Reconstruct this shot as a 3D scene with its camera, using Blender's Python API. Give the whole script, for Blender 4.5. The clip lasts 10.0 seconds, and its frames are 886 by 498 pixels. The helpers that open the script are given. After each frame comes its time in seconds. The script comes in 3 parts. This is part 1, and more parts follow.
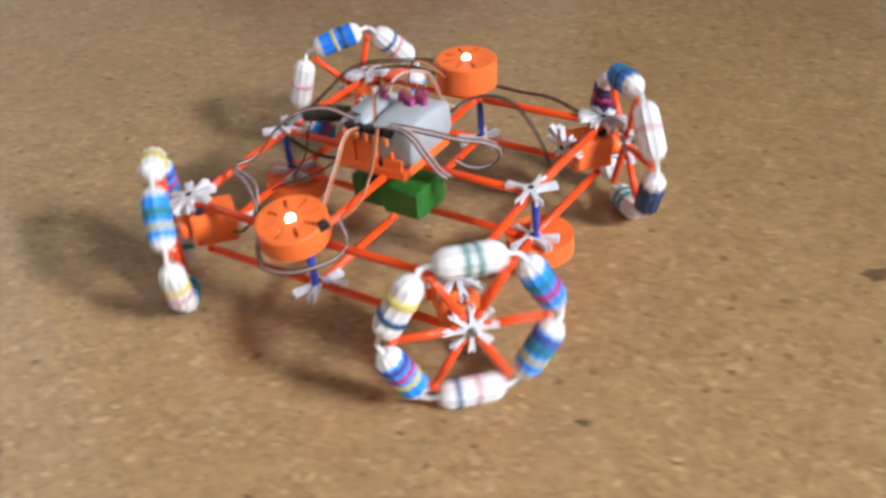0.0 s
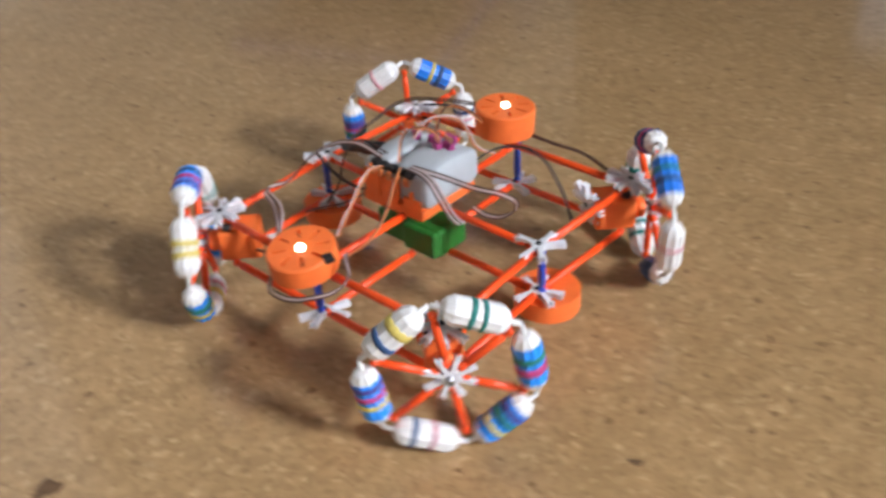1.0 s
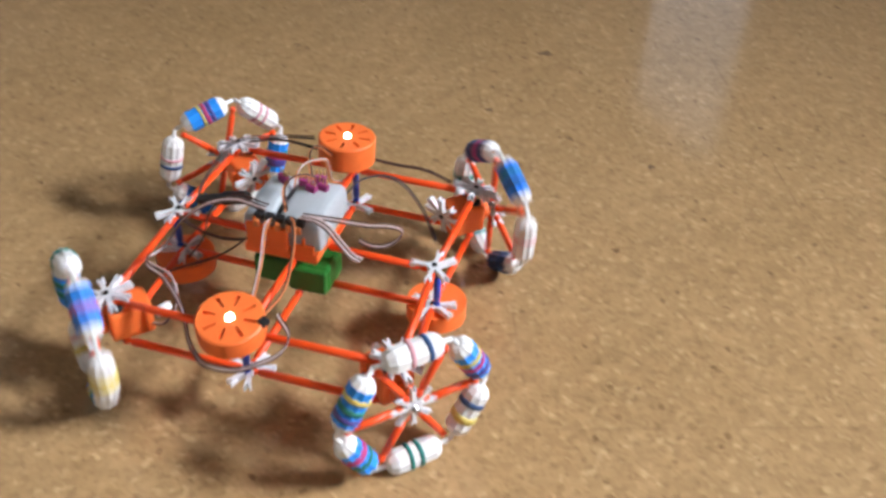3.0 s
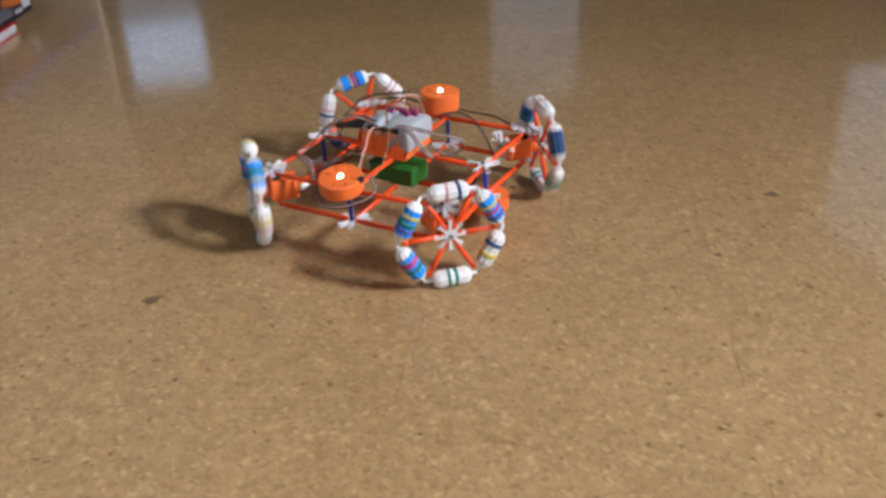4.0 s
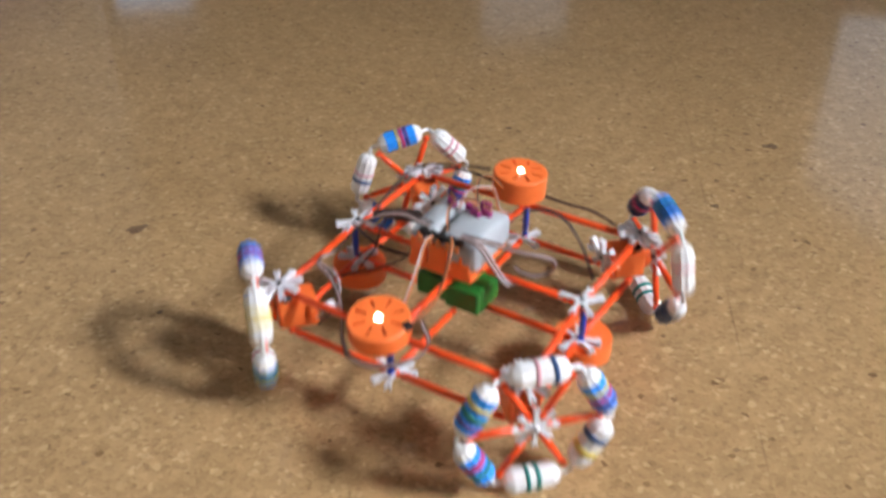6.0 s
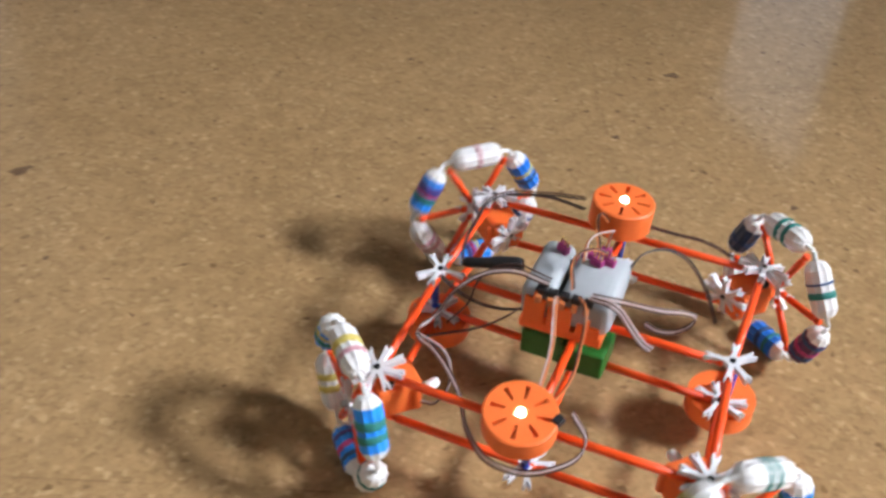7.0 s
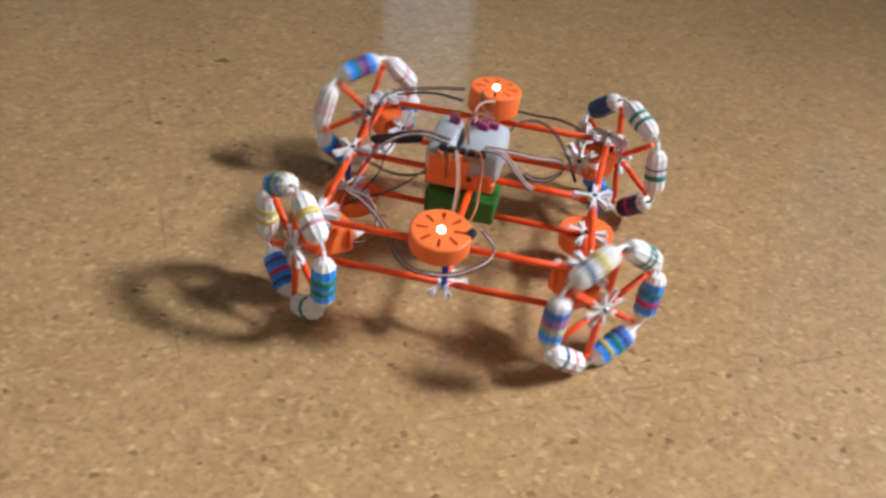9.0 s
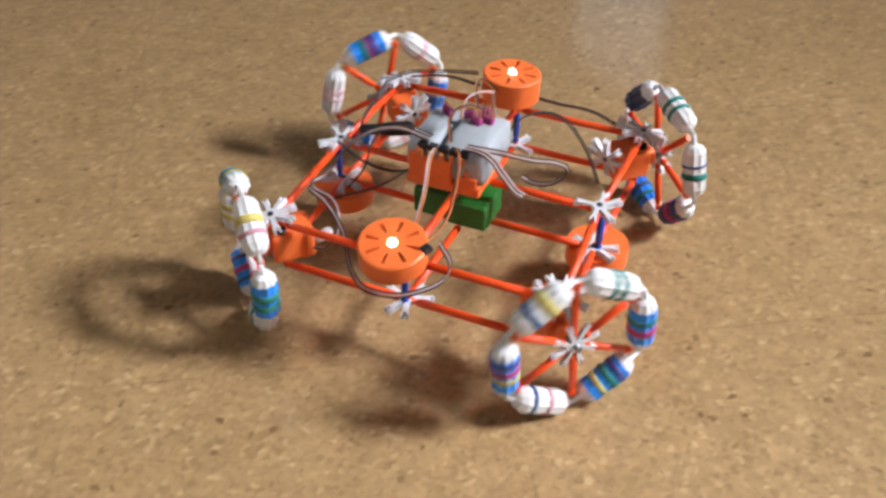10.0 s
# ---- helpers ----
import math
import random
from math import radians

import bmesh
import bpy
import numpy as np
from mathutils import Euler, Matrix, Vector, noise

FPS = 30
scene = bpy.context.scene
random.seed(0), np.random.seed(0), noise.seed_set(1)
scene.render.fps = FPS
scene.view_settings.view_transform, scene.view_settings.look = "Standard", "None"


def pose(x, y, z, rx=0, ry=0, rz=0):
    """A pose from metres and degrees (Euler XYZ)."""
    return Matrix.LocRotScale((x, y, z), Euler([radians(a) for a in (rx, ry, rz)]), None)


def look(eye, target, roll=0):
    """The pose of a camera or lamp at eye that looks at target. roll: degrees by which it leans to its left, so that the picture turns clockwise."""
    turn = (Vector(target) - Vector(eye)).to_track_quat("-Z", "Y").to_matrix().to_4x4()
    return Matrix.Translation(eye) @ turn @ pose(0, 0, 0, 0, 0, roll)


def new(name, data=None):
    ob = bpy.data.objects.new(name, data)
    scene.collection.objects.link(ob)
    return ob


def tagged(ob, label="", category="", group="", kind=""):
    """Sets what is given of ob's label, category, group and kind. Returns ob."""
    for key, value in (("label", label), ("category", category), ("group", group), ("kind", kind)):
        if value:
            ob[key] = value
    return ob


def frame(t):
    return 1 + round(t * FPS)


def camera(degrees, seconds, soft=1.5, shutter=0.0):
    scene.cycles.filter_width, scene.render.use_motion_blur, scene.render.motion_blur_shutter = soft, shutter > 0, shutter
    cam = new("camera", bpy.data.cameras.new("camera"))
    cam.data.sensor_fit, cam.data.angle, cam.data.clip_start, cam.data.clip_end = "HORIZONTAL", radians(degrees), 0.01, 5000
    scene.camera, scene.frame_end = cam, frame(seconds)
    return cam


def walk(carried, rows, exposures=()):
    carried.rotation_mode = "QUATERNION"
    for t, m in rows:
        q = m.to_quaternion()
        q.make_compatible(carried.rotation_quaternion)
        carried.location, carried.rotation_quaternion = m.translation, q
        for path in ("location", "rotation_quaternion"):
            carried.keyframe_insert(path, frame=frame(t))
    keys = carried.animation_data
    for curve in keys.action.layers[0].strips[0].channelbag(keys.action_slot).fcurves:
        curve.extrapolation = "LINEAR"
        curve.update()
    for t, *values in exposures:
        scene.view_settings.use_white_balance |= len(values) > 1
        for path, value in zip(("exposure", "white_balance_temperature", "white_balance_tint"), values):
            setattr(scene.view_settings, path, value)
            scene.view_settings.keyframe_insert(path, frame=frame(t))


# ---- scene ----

# ------------------------------------------------------------------ camera
cam = camera(49.73, 10.0, soft=2.9, shutter=0.5)
CAM = [  # seconds, x, y, z, yaw, pitch, lean
    (0.0, -0.5224, -0.7243, 0.4186, 6.88, -35.04, -5.39),
    (0.2, -0.5695, -0.7255, 0.4227, 6.94, -34.46, -5.03),
    (0.5, -0.5954, -0.7267, 0.4346, 9.52, -33.02, -6.14),
    (0.6, -0.5996, -0.7266, 0.4341, 10.19, -32.17, -5.39),
    (0.7, -0.6001, -0.7264, 0.4361, 9.65, -31.91, -4.79),
    (0.8, -0.5969, -0.7267, 0.4391, 8.60, -32.20, -4.39),
    (1.0, -0.5767, -0.7329, 0.4469, 4.53, -34.29, -3.17),
    (1.2, -0.5530, -0.7550, 0.4598, 0.91, -35.42, 0.31),
    (1.5, -0.4283, -0.8463, 0.4723, -4.14, -36.73, 0.82),
    (1.7, -0.3522, -0.9114, 0.4668, -9.06, -37.40, 1.96),
    (2.0, -0.2604, -1.0002, 0.4855, -17.99, -39.50, 5.47),
    (2.3, -0.2092, -1.0410, 0.4907, -21.95, -40.80, 3.54),
    (2.5, -0.1563, -1.1067, 0.5043, -26.13, -40.67, 4.74),
    (2.6, -0.1427, -1.1115, 0.5127, -26.56, -39.80, 4.39),
    (2.7, -0.1237, -1.1180, 0.5181, -26.59, -39.29, 4.42),
    (3.8, -0.1699, -1.0653, 0.5360, -14.01, -31.17, -2.68),
    (4.0, -0.1769, -1.0556, 0.5314, -12.74, -30.26, -2.65),
    (4.4, -0.1902, -1.0375, 0.5487, -10.78, -27.87, -1.71),
    (4.5, -0.1926, -1.0353, 0.5588, -10.55, -27.61, -1.61),
    (4.6, -0.1948, -1.0295, 0.5622, -10.49, -27.86, -1.48),
    (4.7, -0.1966, -1.0253, 0.5642, -10.63, -28.04, -1.26),
    (5.0, -0.2008, -1.0240, 0.5581, -11.10, -27.80, -0.87),
    (5.2, -0.1982, -1.0281, 0.5619, -10.99, -27.96, -0.63),
    (5.5, -0.1947, -1.0261, 0.5464, -11.64, -28.33, -0.88),
    (5.7, -0.1887, -1.0361, 0.5359, -13.03, -31.96, -0.61),
    (6.0, -0.1873, -1.0323, 0.5252, -14.23, -34.14, 0.43),
    (6.2, -0.1943, -1.0277, 0.5303, -15.37, -35.05, 1.07),
    (7.3, -0.1248, -1.0260, 0.5220, -23.82, -38.56, 3.64),
    (7.5, -0.0978, -1.0649, 0.5118, -27.30, -37.06, 4.22),
    (7.7, -0.0859, -1.0811, 0.5175, -30.50, -37.31, 5.20),
    (7.9, -0.0741, -1.0849, 0.5207, -33.33, -37.51, 6.19),
    (8.0, -0.0636, -1.0857, 0.5178, -34.92, -37.43, 6.46),
    (8.2, -0.0369, -1.0944, 0.5188, -37.06, -37.08, 7.18),
    (8.4, -0.0222, -1.1020, 0.5170, -39.86, -36.51, 8.32),
    (8.5, -0.0284, -1.1067, 0.5176, -40.89, -36.14, 8.84),
    (8.6, -0.0350, -1.1124, 0.5133, -41.54, -35.71, 9.17),
    (8.8, -0.0362, -1.1251, 0.4930, -41.92, -35.23, 7.27),
    (9.0, -0.0362, -1.1311, 0.4998, -41.00, -35.40, 6.57),
    (9.2, -0.0462, -1.1192, 0.5082, -37.17, -36.73, 4.37),
    (9.5, -0.0934, -1.1193, 0.5044, -34.14, -37.96, 2.46),
    (9.7, -0.1218, -1.1149, 0.4934, -32.12, -38.35, 2.22),
    (10.0, -0.1357, -1.1208, 0.4929, -28.15, -39.25, 0.40),
]


def aimed(x, y, z, yaw, pitch, lean):
    """A camera that is turned yaw to its left from +y, pitched up, and leaned."""
    return pose(x, y, z, 0, 0, yaw) @ pose(0, 0, 0, 90 + pitch) @ pose(0, 0, 0, 0, 0, lean)


walk(cam, [(t, aimed(*row)) for t, *row in CAM], exposures=[(0.0, 0.1), (1.0, -0.02), (2.5, -0.04), (4.0, -0.1), (5.0, -0.13), (6.0, -0.03), (8.0, -0.12), (9.0, -0.14), (10.0, -0.1)])

# ------------------------------------------------------------------ light
world = bpy.data.worlds.new("world")
scene.world = world
world.use_nodes = True
sky = world.node_tree.nodes.new("ShaderNodeTexSky")
sky.sky_type, sky.sun_disc, sky.sun_elevation, sky.sun_rotation = "NISHITA", False, radians(38), radians(125)
world.node_tree.links.new(sky.outputs[0], world.node_tree.nodes["Background"].inputs[0])
world.node_tree.nodes["Background"].inputs[1].default_value = 0.1


def window_lamp(name, at, target, width, height, watts, tint):
    """Skylight that comes in through a window opening."""
    data = bpy.data.lights.new(name, "AREA")
    data.shape, data.size, data.size_y, data.energy, data.color = "RECTANGLE", width, height, watts, tint
    lamp = new(name, data)
    lamp.matrix_world = look(at, target)
    return lamp


window_lamp("side_window_light", (3.05, -2.11, 2.74), (1.0, -0.88, 1.06), 1.45, 1.25, 1330, (0.85, 0.895, 1.0))


# ------------------------------------------------------------------ materials
def shader(name, colour, rough=0.5, metal=0.0, **more):
    """A Principled material; more sets its other inputs. Returns the material, its nodes, links and shader."""
    mat = bpy.data.materials.new(name)
    mat.use_nodes = True
    nodes, links = mat.node_tree.nodes, mat.node_tree.links
    bsdf = nodes["Principled BSDF"]
    bsdf.inputs["Base Color"].default_value = (*colour, 1)
    bsdf.inputs["Roughness"].default_value = rough
    bsdf.inputs["Metallic"].default_value = metal
    for key, value in more.items():
        bsdf.inputs[key.replace("_", " ")].default_value = value
    return mat, nodes, links, bsdf


def coords(nodes, links, scale=1.0, space="Object"):
    tc = nodes.new("ShaderNodeTexCoord")
    mp = nodes.new("ShaderNodeMapping")
    mp.inputs["Scale"].default_value = (scale,) * 3
    links.new(tc.outputs[space], mp.inputs[0])
    return mp.outputs[0]


def noisy(nodes, links, at, scale, detail=4.0, rough=0.6):
    n = nodes.new("ShaderNodeTexNoise")
    n.inputs["Scale"].default_value, n.inputs["Detail"].default_value, n.inputs["Roughness"].default_value = scale, detail, rough
    links.new(at, n.inputs["Vector"])
    return n.outputs["Fac"]


def ramp(nodes, links, value, *stops):
    r = nodes.new("ShaderNodeValToRGB")
    while len(r.color_ramp.elements) < len(stops):
        r.color_ramp.elements.new(0.5)
    for e, (p, c) in zip(r.color_ramp.elements, stops):
        e.position, e.color = p, (*c, 1) if len(c) == 3 else c
    links.new(value, r.inputs[0])
    return r.outputs[0]


def mixed(nodes, links, fac, a, b, mode="MIX"):
    m = nodes.new("ShaderNodeMix")
    m.data_type, m.blend_type = "RGBA", mode
    for value, key in ((fac, 0), (a, 6), (b, 7)):
        if isinstance(value, (int, float)):
            m.inputs[key].default_value = value
        elif isinstance(value, tuple):
            m.inputs[key].default_value = (*value, 1)
        else:
            links.new(value, m.inputs[key])
    return m.outputs[2]


def bumped(nodes, links, bsdf, height, strength, distance):
    b = nodes.new("ShaderNodeBump")
    b.inputs["Strength"].default_value, b.inputs["Distance"].default_value = strength, distance
    links.new(height, b.inputs["Height"])
    links.new(b.outputs[0], bsdf.inputs["Normal"])
    return b


def plastic(name, colour, rough=0.4, vary=0.14, scale=90.0, **more):
    """Moulded or printed plastic: faint clouding, scuffs and a little unevenness of gloss."""
    mat, n, l, b = shader(name, colour, rough, **more)
    at = coords(n, l)
    big = noisy(n, l, at, scale)
    fine = noisy(n, l, at, scale * 9)
    dark = tuple(c * (1 - vary) for c in colour)
    lite = tuple(min(1, c * (1 + vary)) for c in colour)
    l.new(ramp(n, l, big, (0.3, dark), (0.7, lite)), b.inputs["Base Color"])
    l.new(ramp(n, l, fine, (0.3, (rough * 0.75,) * 3), (0.7, (min(1, rough * 1.35),) * 3)), b.inputs["Roughness"])
    bumped(n, l, b, fine, 0.15, 0.0006)
    return mat


def cork_material():
    mat, n, l, b = shader("varnished_cork", (0.4, 0.24, 0.1), 0.5)
    at = coords(n, l)
    warp = n.new("ShaderNodeTexNoise")
    warp.inputs["Scale"].default_value = 90
    l.new(at, warp.inputs["Vector"])
    shifted = n.new("ShaderNodeVectorMath")
    shifted.operation = "MULTIPLY_ADD"
    shifted.inputs[1].default_value = (0.006, 0.006, 0.0)
    l.new(warp.outputs["Color"], shifted.inputs[0])
    l.new(at, shifted.inputs[2])

    def cells(scale):
        v = n.new("ShaderNodeTexVoronoi")
        v.inputs["Scale"].default_value = scale
        l.new(shifted.outputs[0], v.inputs["Vector"])
        return v
    big, small = cells(230), cells(420)
    grain = n.new("ShaderNodeSeparateColor")
    l.new(big.outputs["Color"], grain.inputs[0])
    fine = n.new("ShaderNodeSeparateColor")
    l.new(small.outputs["Color"], fine.inputs[0])
    base = ramp(n, l, grain.outputs[0], (0.0, (0.335, 0.205, 0.088)), (0.15, (0.39, 0.241, 0.109)), (0.6, (0.43, 0.27, 0.124)), (0.9, (0.46, 0.294, 0.139)), (1.0, (0.55, 0.375, 0.195)))
    fleck = ramp(n, l, fine.outputs[1], (0.0, (0.84, 0.81, 0.78)), (0.07, (0.95, 0.94, 0.93)), (0.2, (1, 1, 1)), (1.0, (1.07, 1.07, 1.07)))
    col = mixed(n, l, 1.0, base, fleck, "MULTIPLY")
    dark = ramp(n, l, grain.outputs[2], (0.0, (0.52, 0.46, 0.42)), (0.004, (0.6, 0.55, 0.5)), (0.012, (1, 1, 1)))
    col = mixed(n, l, 1.0, col, dark, "MULTIPLY")
    cloud = ramp(n, l, noisy(n, l, at, 5.5, 5), (0.3, (0.91, 0.9, 0.88)), (0.7, (1.06, 1.06, 1.07)))
    col = mixed(n, l, 1.0, col, cloud, "MULTIPLY")
    patch = ramp(n, l, noisy(n, l, at, 42, 3), (0.35, (0.9, 0.89, 0.87)), (0.65, (1.05, 1.05, 1.05)))
    col = mixed(n, l, 1.0, col, patch, "MULTIPLY")
    # hairline joints between 30 cm tiles, laid askew to the room's middle line
    turned = n.new("ShaderNodeMapping")
    turned.vector_type = "POINT"
    turned.inputs["Rotation"].default_value = (0, 0, radians(20))
    turned.inputs["Location"].default_value = (0.234, 0.021, 0)
    l.new(at, turned.inputs[0])
    axes = n.new("ShaderNodeSeparateXYZ")
    l.new(turned.outputs[0], axes.inputs[0])
    near = []
    for axis in (0, 1):
        fold = n.new("ShaderNodeMath")
        fold.operation, fold.inputs[1].default_value = "PINGPONG", 0.15
        l.new(axes.outputs[axis], fold.inputs[0])
        near.append(fold.outputs[0])
    least = n.new("ShaderNodeMath")
    least.operation = "MINIMUM"
    l.new(near[0], least.inputs[0])
    l.new(near[1], least.inputs[1])
    scaled = n.new("ShaderNodeMath")
    scaled.operation, scaled.inputs[1].default_value = "MULTIPLY", 100.0
    l.new(least.outputs[0], scaled.inputs[0])
    joint = ramp(n, l, scaled.outputs[0], (0.0, (0.55, 0.5, 0.45)), (0.06, (0.7, 0.66, 0.62)), (0.12, (1, 1, 1)))
    worn = ramp(n, l, noisy(n, l, at, 14, 3), (0.45, (0.05, 0.05, 0.05)), (0.62, (0.7, 0.7, 0.7)))
    col = mixed(n, l, worn, col, mixed(n, l, 1.0, col, joint, "MULTIPLY"))
    l.new(col, b.inputs["Base Color"])
    b.inputs["Specular IOR Level"].default_value = 0.25
    b.inputs["Coat Weight"].default_value = 0.85
    b.inputs["Coat IOR"].default_value = 1.45
    rough = ramp(n, l, noisy(n, l, at, 34, 4), (0.3, (0.075,) * 3), (0.7, (0.11,) * 3))
    l.new(rough, b.inputs["Coat Roughness"])
    bumped(n, l, b, small.outputs["Distance"], 0.07, 0.001)
    return mat


def wall_material(name, colour):
    mat, n, l, b = shader(name, colour, 0.8)
    at = coords(n, l)
    l.new(ramp(n, l, noisy(n, l, at, 2.3, 6), (0.3, tuple(c * 0.9 for c in colour)), (0.7, colour)), b.inputs["Base Color"])
    bumped(n, l, b, noisy(n, l, at, 160, 3), 0.2, 0.001)
    return mat


def glow(name, colour, strength):
    mat, n, l, b = shader(name, (0.02, 0.02, 0.02), 0.4)
    b.inputs["Emission Color"].default_value = (*colour, 1)
    b.inputs["Emission Strength"].default_value = strength
    return mat


def wood_material(name, dark, lite):
    mat, n, l, b = shader(name, dark, 0.45)
    mp = coords(n, l)
    stretch = n.new("ShaderNodeMapping")
    stretch.inputs["Scale"].default_value = (4, 60, 60)
    l.new(mp, stretch.inputs[0])
    l.new(ramp(n, l, noisy(n, l, stretch.outputs[0], 1.0, 5), (0.35, dark), (0.65, lite)), b.inputs["Base Color"])
    return mat


M_CORK = cork_material()
M_KNOT = plastic("dark_cork_knot", (0.14, 0.076, 0.033), 0.6, 0.4, 400)
M_WALL = wall_material("painted_wall", (0.26, 0.245, 0.22))
# wall paint darkened towards olive: the far walls' shade is in the colour
M_FARWALL = wall_material("shaded_far_wall", (0.13, 0.115, 0.075))
M_PARTITION = wall_material("partition_paint", (0.32, 0.31, 0.27))
M_CEIL = wall_material("ceiling_paint", (0.5, 0.47, 0.43))
M_TRIM = plastic("white_gloss_paint", (0.8, 0.79, 0.75), 0.35, 0.05, 20)
M_SKIRT = plastic("cream_gloss_paint", (0.5, 0.46, 0.38), 0.4, 0.06, 20)
M_BAYPANE = glow("bay_light_pane", (0.42, 0.66, 1.0), 1.5)
M_NORTHPANE = glow("north_sky_pane", (0.42, 0.66, 1.0), 2.1)
M_DOORPANE = glow("pale_sky_pane", (0.55, 0.72, 1.0), 0.5)
M_PATIOPANE = glow("patio_door_pane", (0.6, 0.75, 1.0), 0.85)
M_DIMPANE = glow("dim_sky_pane", (0.4, 0.65, 1.0), 0.36)
M_ROD = plastic("orange_rod_plastic", (1.0, 0.085, 0.010), 0.38, 0.12, 60)
M_PRINT = plastic("orange_printed_plastic", (1.0, 0.185, 0.036), 0.5, 0.1, 70)
# deeper copy of the printed orange, paints shade into the pods' slots
M_SLOT = plastic("slot_shade_plastic", (0.55, 0.075, 0.012), 0.7, 0.1, 70)
M_STAR = plastic("white_connector_plastic", (0.74, 0.74, 0.76), 0.4, 0.06, 120)
M_POST = plastic("blue_rod_plastic", (0.022, 0.06, 0.42), 0.35, 0.15, 120)
M_WHITE = plastic("white_roller_plastic", (0.78, 0.77, 0.75), 0.45, 0.08, 160)
M_BLUE = plastic("blue_roller_plastic", (0.018, 0.29, 0.95), 0.35, 0.15, 160)
M_NAVY = plastic("navy_roller_plastic", (0.015, 0.055, 0.16), 0.35, 0.2, 160)
M_ROYAL = plastic("royal_blue_roller_plastic", (0.016, 0.2, 0.74), 0.35, 0.2, 160)
M_TEAL = plastic("teal_band_rubber", (0.02, 0.2, 0.17), 0.6, 0.2, 300)
M_PINK = plastic("magenta_band_rubber", (0.5, 0.05, 0.2), 0.6, 0.2, 300)
M_ROSE = plastic("pale_pink_band_rubber", (0.65, 0.33, 0.37), 0.6, 0.2, 300)
M_YELL = plastic("yellow_band_rubber", (0.68, 0.55, 0.14), 0.6, 0.2, 300)
M_INK = plastic("dark_blue_band_rubber", (0.03, 0.08, 0.2), 0.6, 0.2, 300)
M_PLUM = plastic("plum_roller_plastic", (0.10, 0.018, 0.10), 0.4, 0.2, 160)
M_VIOLET = plastic("violet_roller_plastic", (0.075, 0.06, 0.28), 0.4, 0.2, 160)
M_GEL = plastic("milky_white_shell", (0.43, 0.46, 0.48), 0.42, 0.07, 45, Subsurface_Weight=0.15, Subsurface_Radius=(0.01, 0.01, 0.01))
M_BATT = plastic("green_battery_wrap", (0.02, 0.16, 0.022), 0.4, 0.2, 80)
M_BLACK = plastic("black_rubber", (0.014, 0.013, 0.014), 0.45, 0.3, 200)
M_BROWN = plastic("brown_wire_skin", (0.075, 0.03, 0.02), 0.4, 0.2, 200)
M_PINKWIRE = plastic("pale_wire_skin", (0.62, 0.49, 0.46), 0.4, 0.1, 200)
M_ORWIRE = plastic("orange_wire_skin", (0.72, 0.24, 0.08), 0.4, 0.1, 200)
M_PINS = plastic("magenta_header_plastic", (0.4, 0.045, 0.2), 0.4, 0.2, 200)
M_GOLD = shader("gold_pin", (0.8, 0.55, 0.2), 0.3, 1.0)[0]
M_AXLE = shader("steel_axle", (0.35, 0.35, 0.36), 0.35, 1.0)[0]
M_LED = glow("white_led", (1.0, 0.9, 0.78), 14.0)
M_GREYCASE = plastic("grey_case_plastic", (0.14, 0.155, 0.19), 0.45, 0.08, 30)
M_BLUECASE = plastic("blue_case_rim", (0.008, 0.09, 0.62), 0.4, 0.12, 30)
M_GAMEBOX = plastic("black_printed_card", (0.012, 0.011, 0.018), 0.35, 0.3, 30)
M_RED = plastic("red_printed_card", (0.45, 0.02, 0.02), 0.45, 0.15, 40)
M_FLAME = plastic("orange_printed_card", (0.42, 0.1, 0.02), 0.45, 0.4, 60)
M_CARD = plastic("white_card", (0.55, 0.54, 0.56), 0.6, 0.06, 40)
M_GREYINK = plastic("grey_printed_card", (0.1, 0.1, 0.12), 0.5, 0.2, 40)
M_DARKWOOD = wood_material("dark_stained_wood", (0.022, 0.011, 0.006), (0.05, 0.024, 0.011))
M_TINRED = plastic("dark_red_tin", (0.2, 0.012, 0.014), 0.4, 0.3, 30)
M_LIME = plastic("lime_green_strip", (0.25, 0.4, 0.03), 0.45, 0.2, 30)
M_TINEDGE = plastic("grey_tin_edge", (0.2, 0.21, 0.2), 0.4, 0.1, 60)


# ------------------------------------------------------------------ mesh tools
def box_into(bm, size, m=Matrix(), bevel=0.0, mat=0):
    """Adds a bevelled box, centred on m."""
    made = bmesh.ops.create_cube(bm, size=1, matrix=m @ Matrix.Diagonal((*size, 1)))
    verts = made["verts"]
    faces = {f for v in verts for f in v.link_faces}
    if bevel:
        edges = {e for v in verts for e in v.link_edges}
        res = bmesh.ops.bevel(bm, geom=list(edges), offset=bevel, segments=2, affect="EDGES", profile=0.5)
        faces = {f for f in faces if f.is_valid} | set(res["faces"])
    for f in faces:
        f.material_index = mat
    return faces


def lathe_into(bm, profile, m=Matrix(), n=20, mats=None, rib=0.0):
    """Adds a turned solid round m's z axis from (z, radius) pairs; rib: every second column is that much thinner."""
    rings = []
    for z, r in profile:
        ring = []
        for k in range(n):
            a = 2 * math.pi * k / n
            rr = r * (1 - rib) if rib and k % 2 else r
            ring.append(bm.verts.new(m @ Vector((rr * math.cos(a), rr * math.sin(a), z))))
        rings.append(ring)
    for j in range(len(rings) - 1):
        for k in range(n):
            f = bm.faces.new((rings[j][k], rings[j][(k + 1) % n], rings[j + 1][(k + 1) % n], rings[j + 1][k]))
            f.material_index = mats[j] if mats else 0
            f.smooth = not rib
    for ring, rev, mi in ((rings[0], True, mats[0] if mats else 0), (rings[-1], False, mats[-1] if mats else 0)):
        f = bm.faces.new(list(reversed(ring)) if rev else ring)
        f.material_index = mi
    return bm


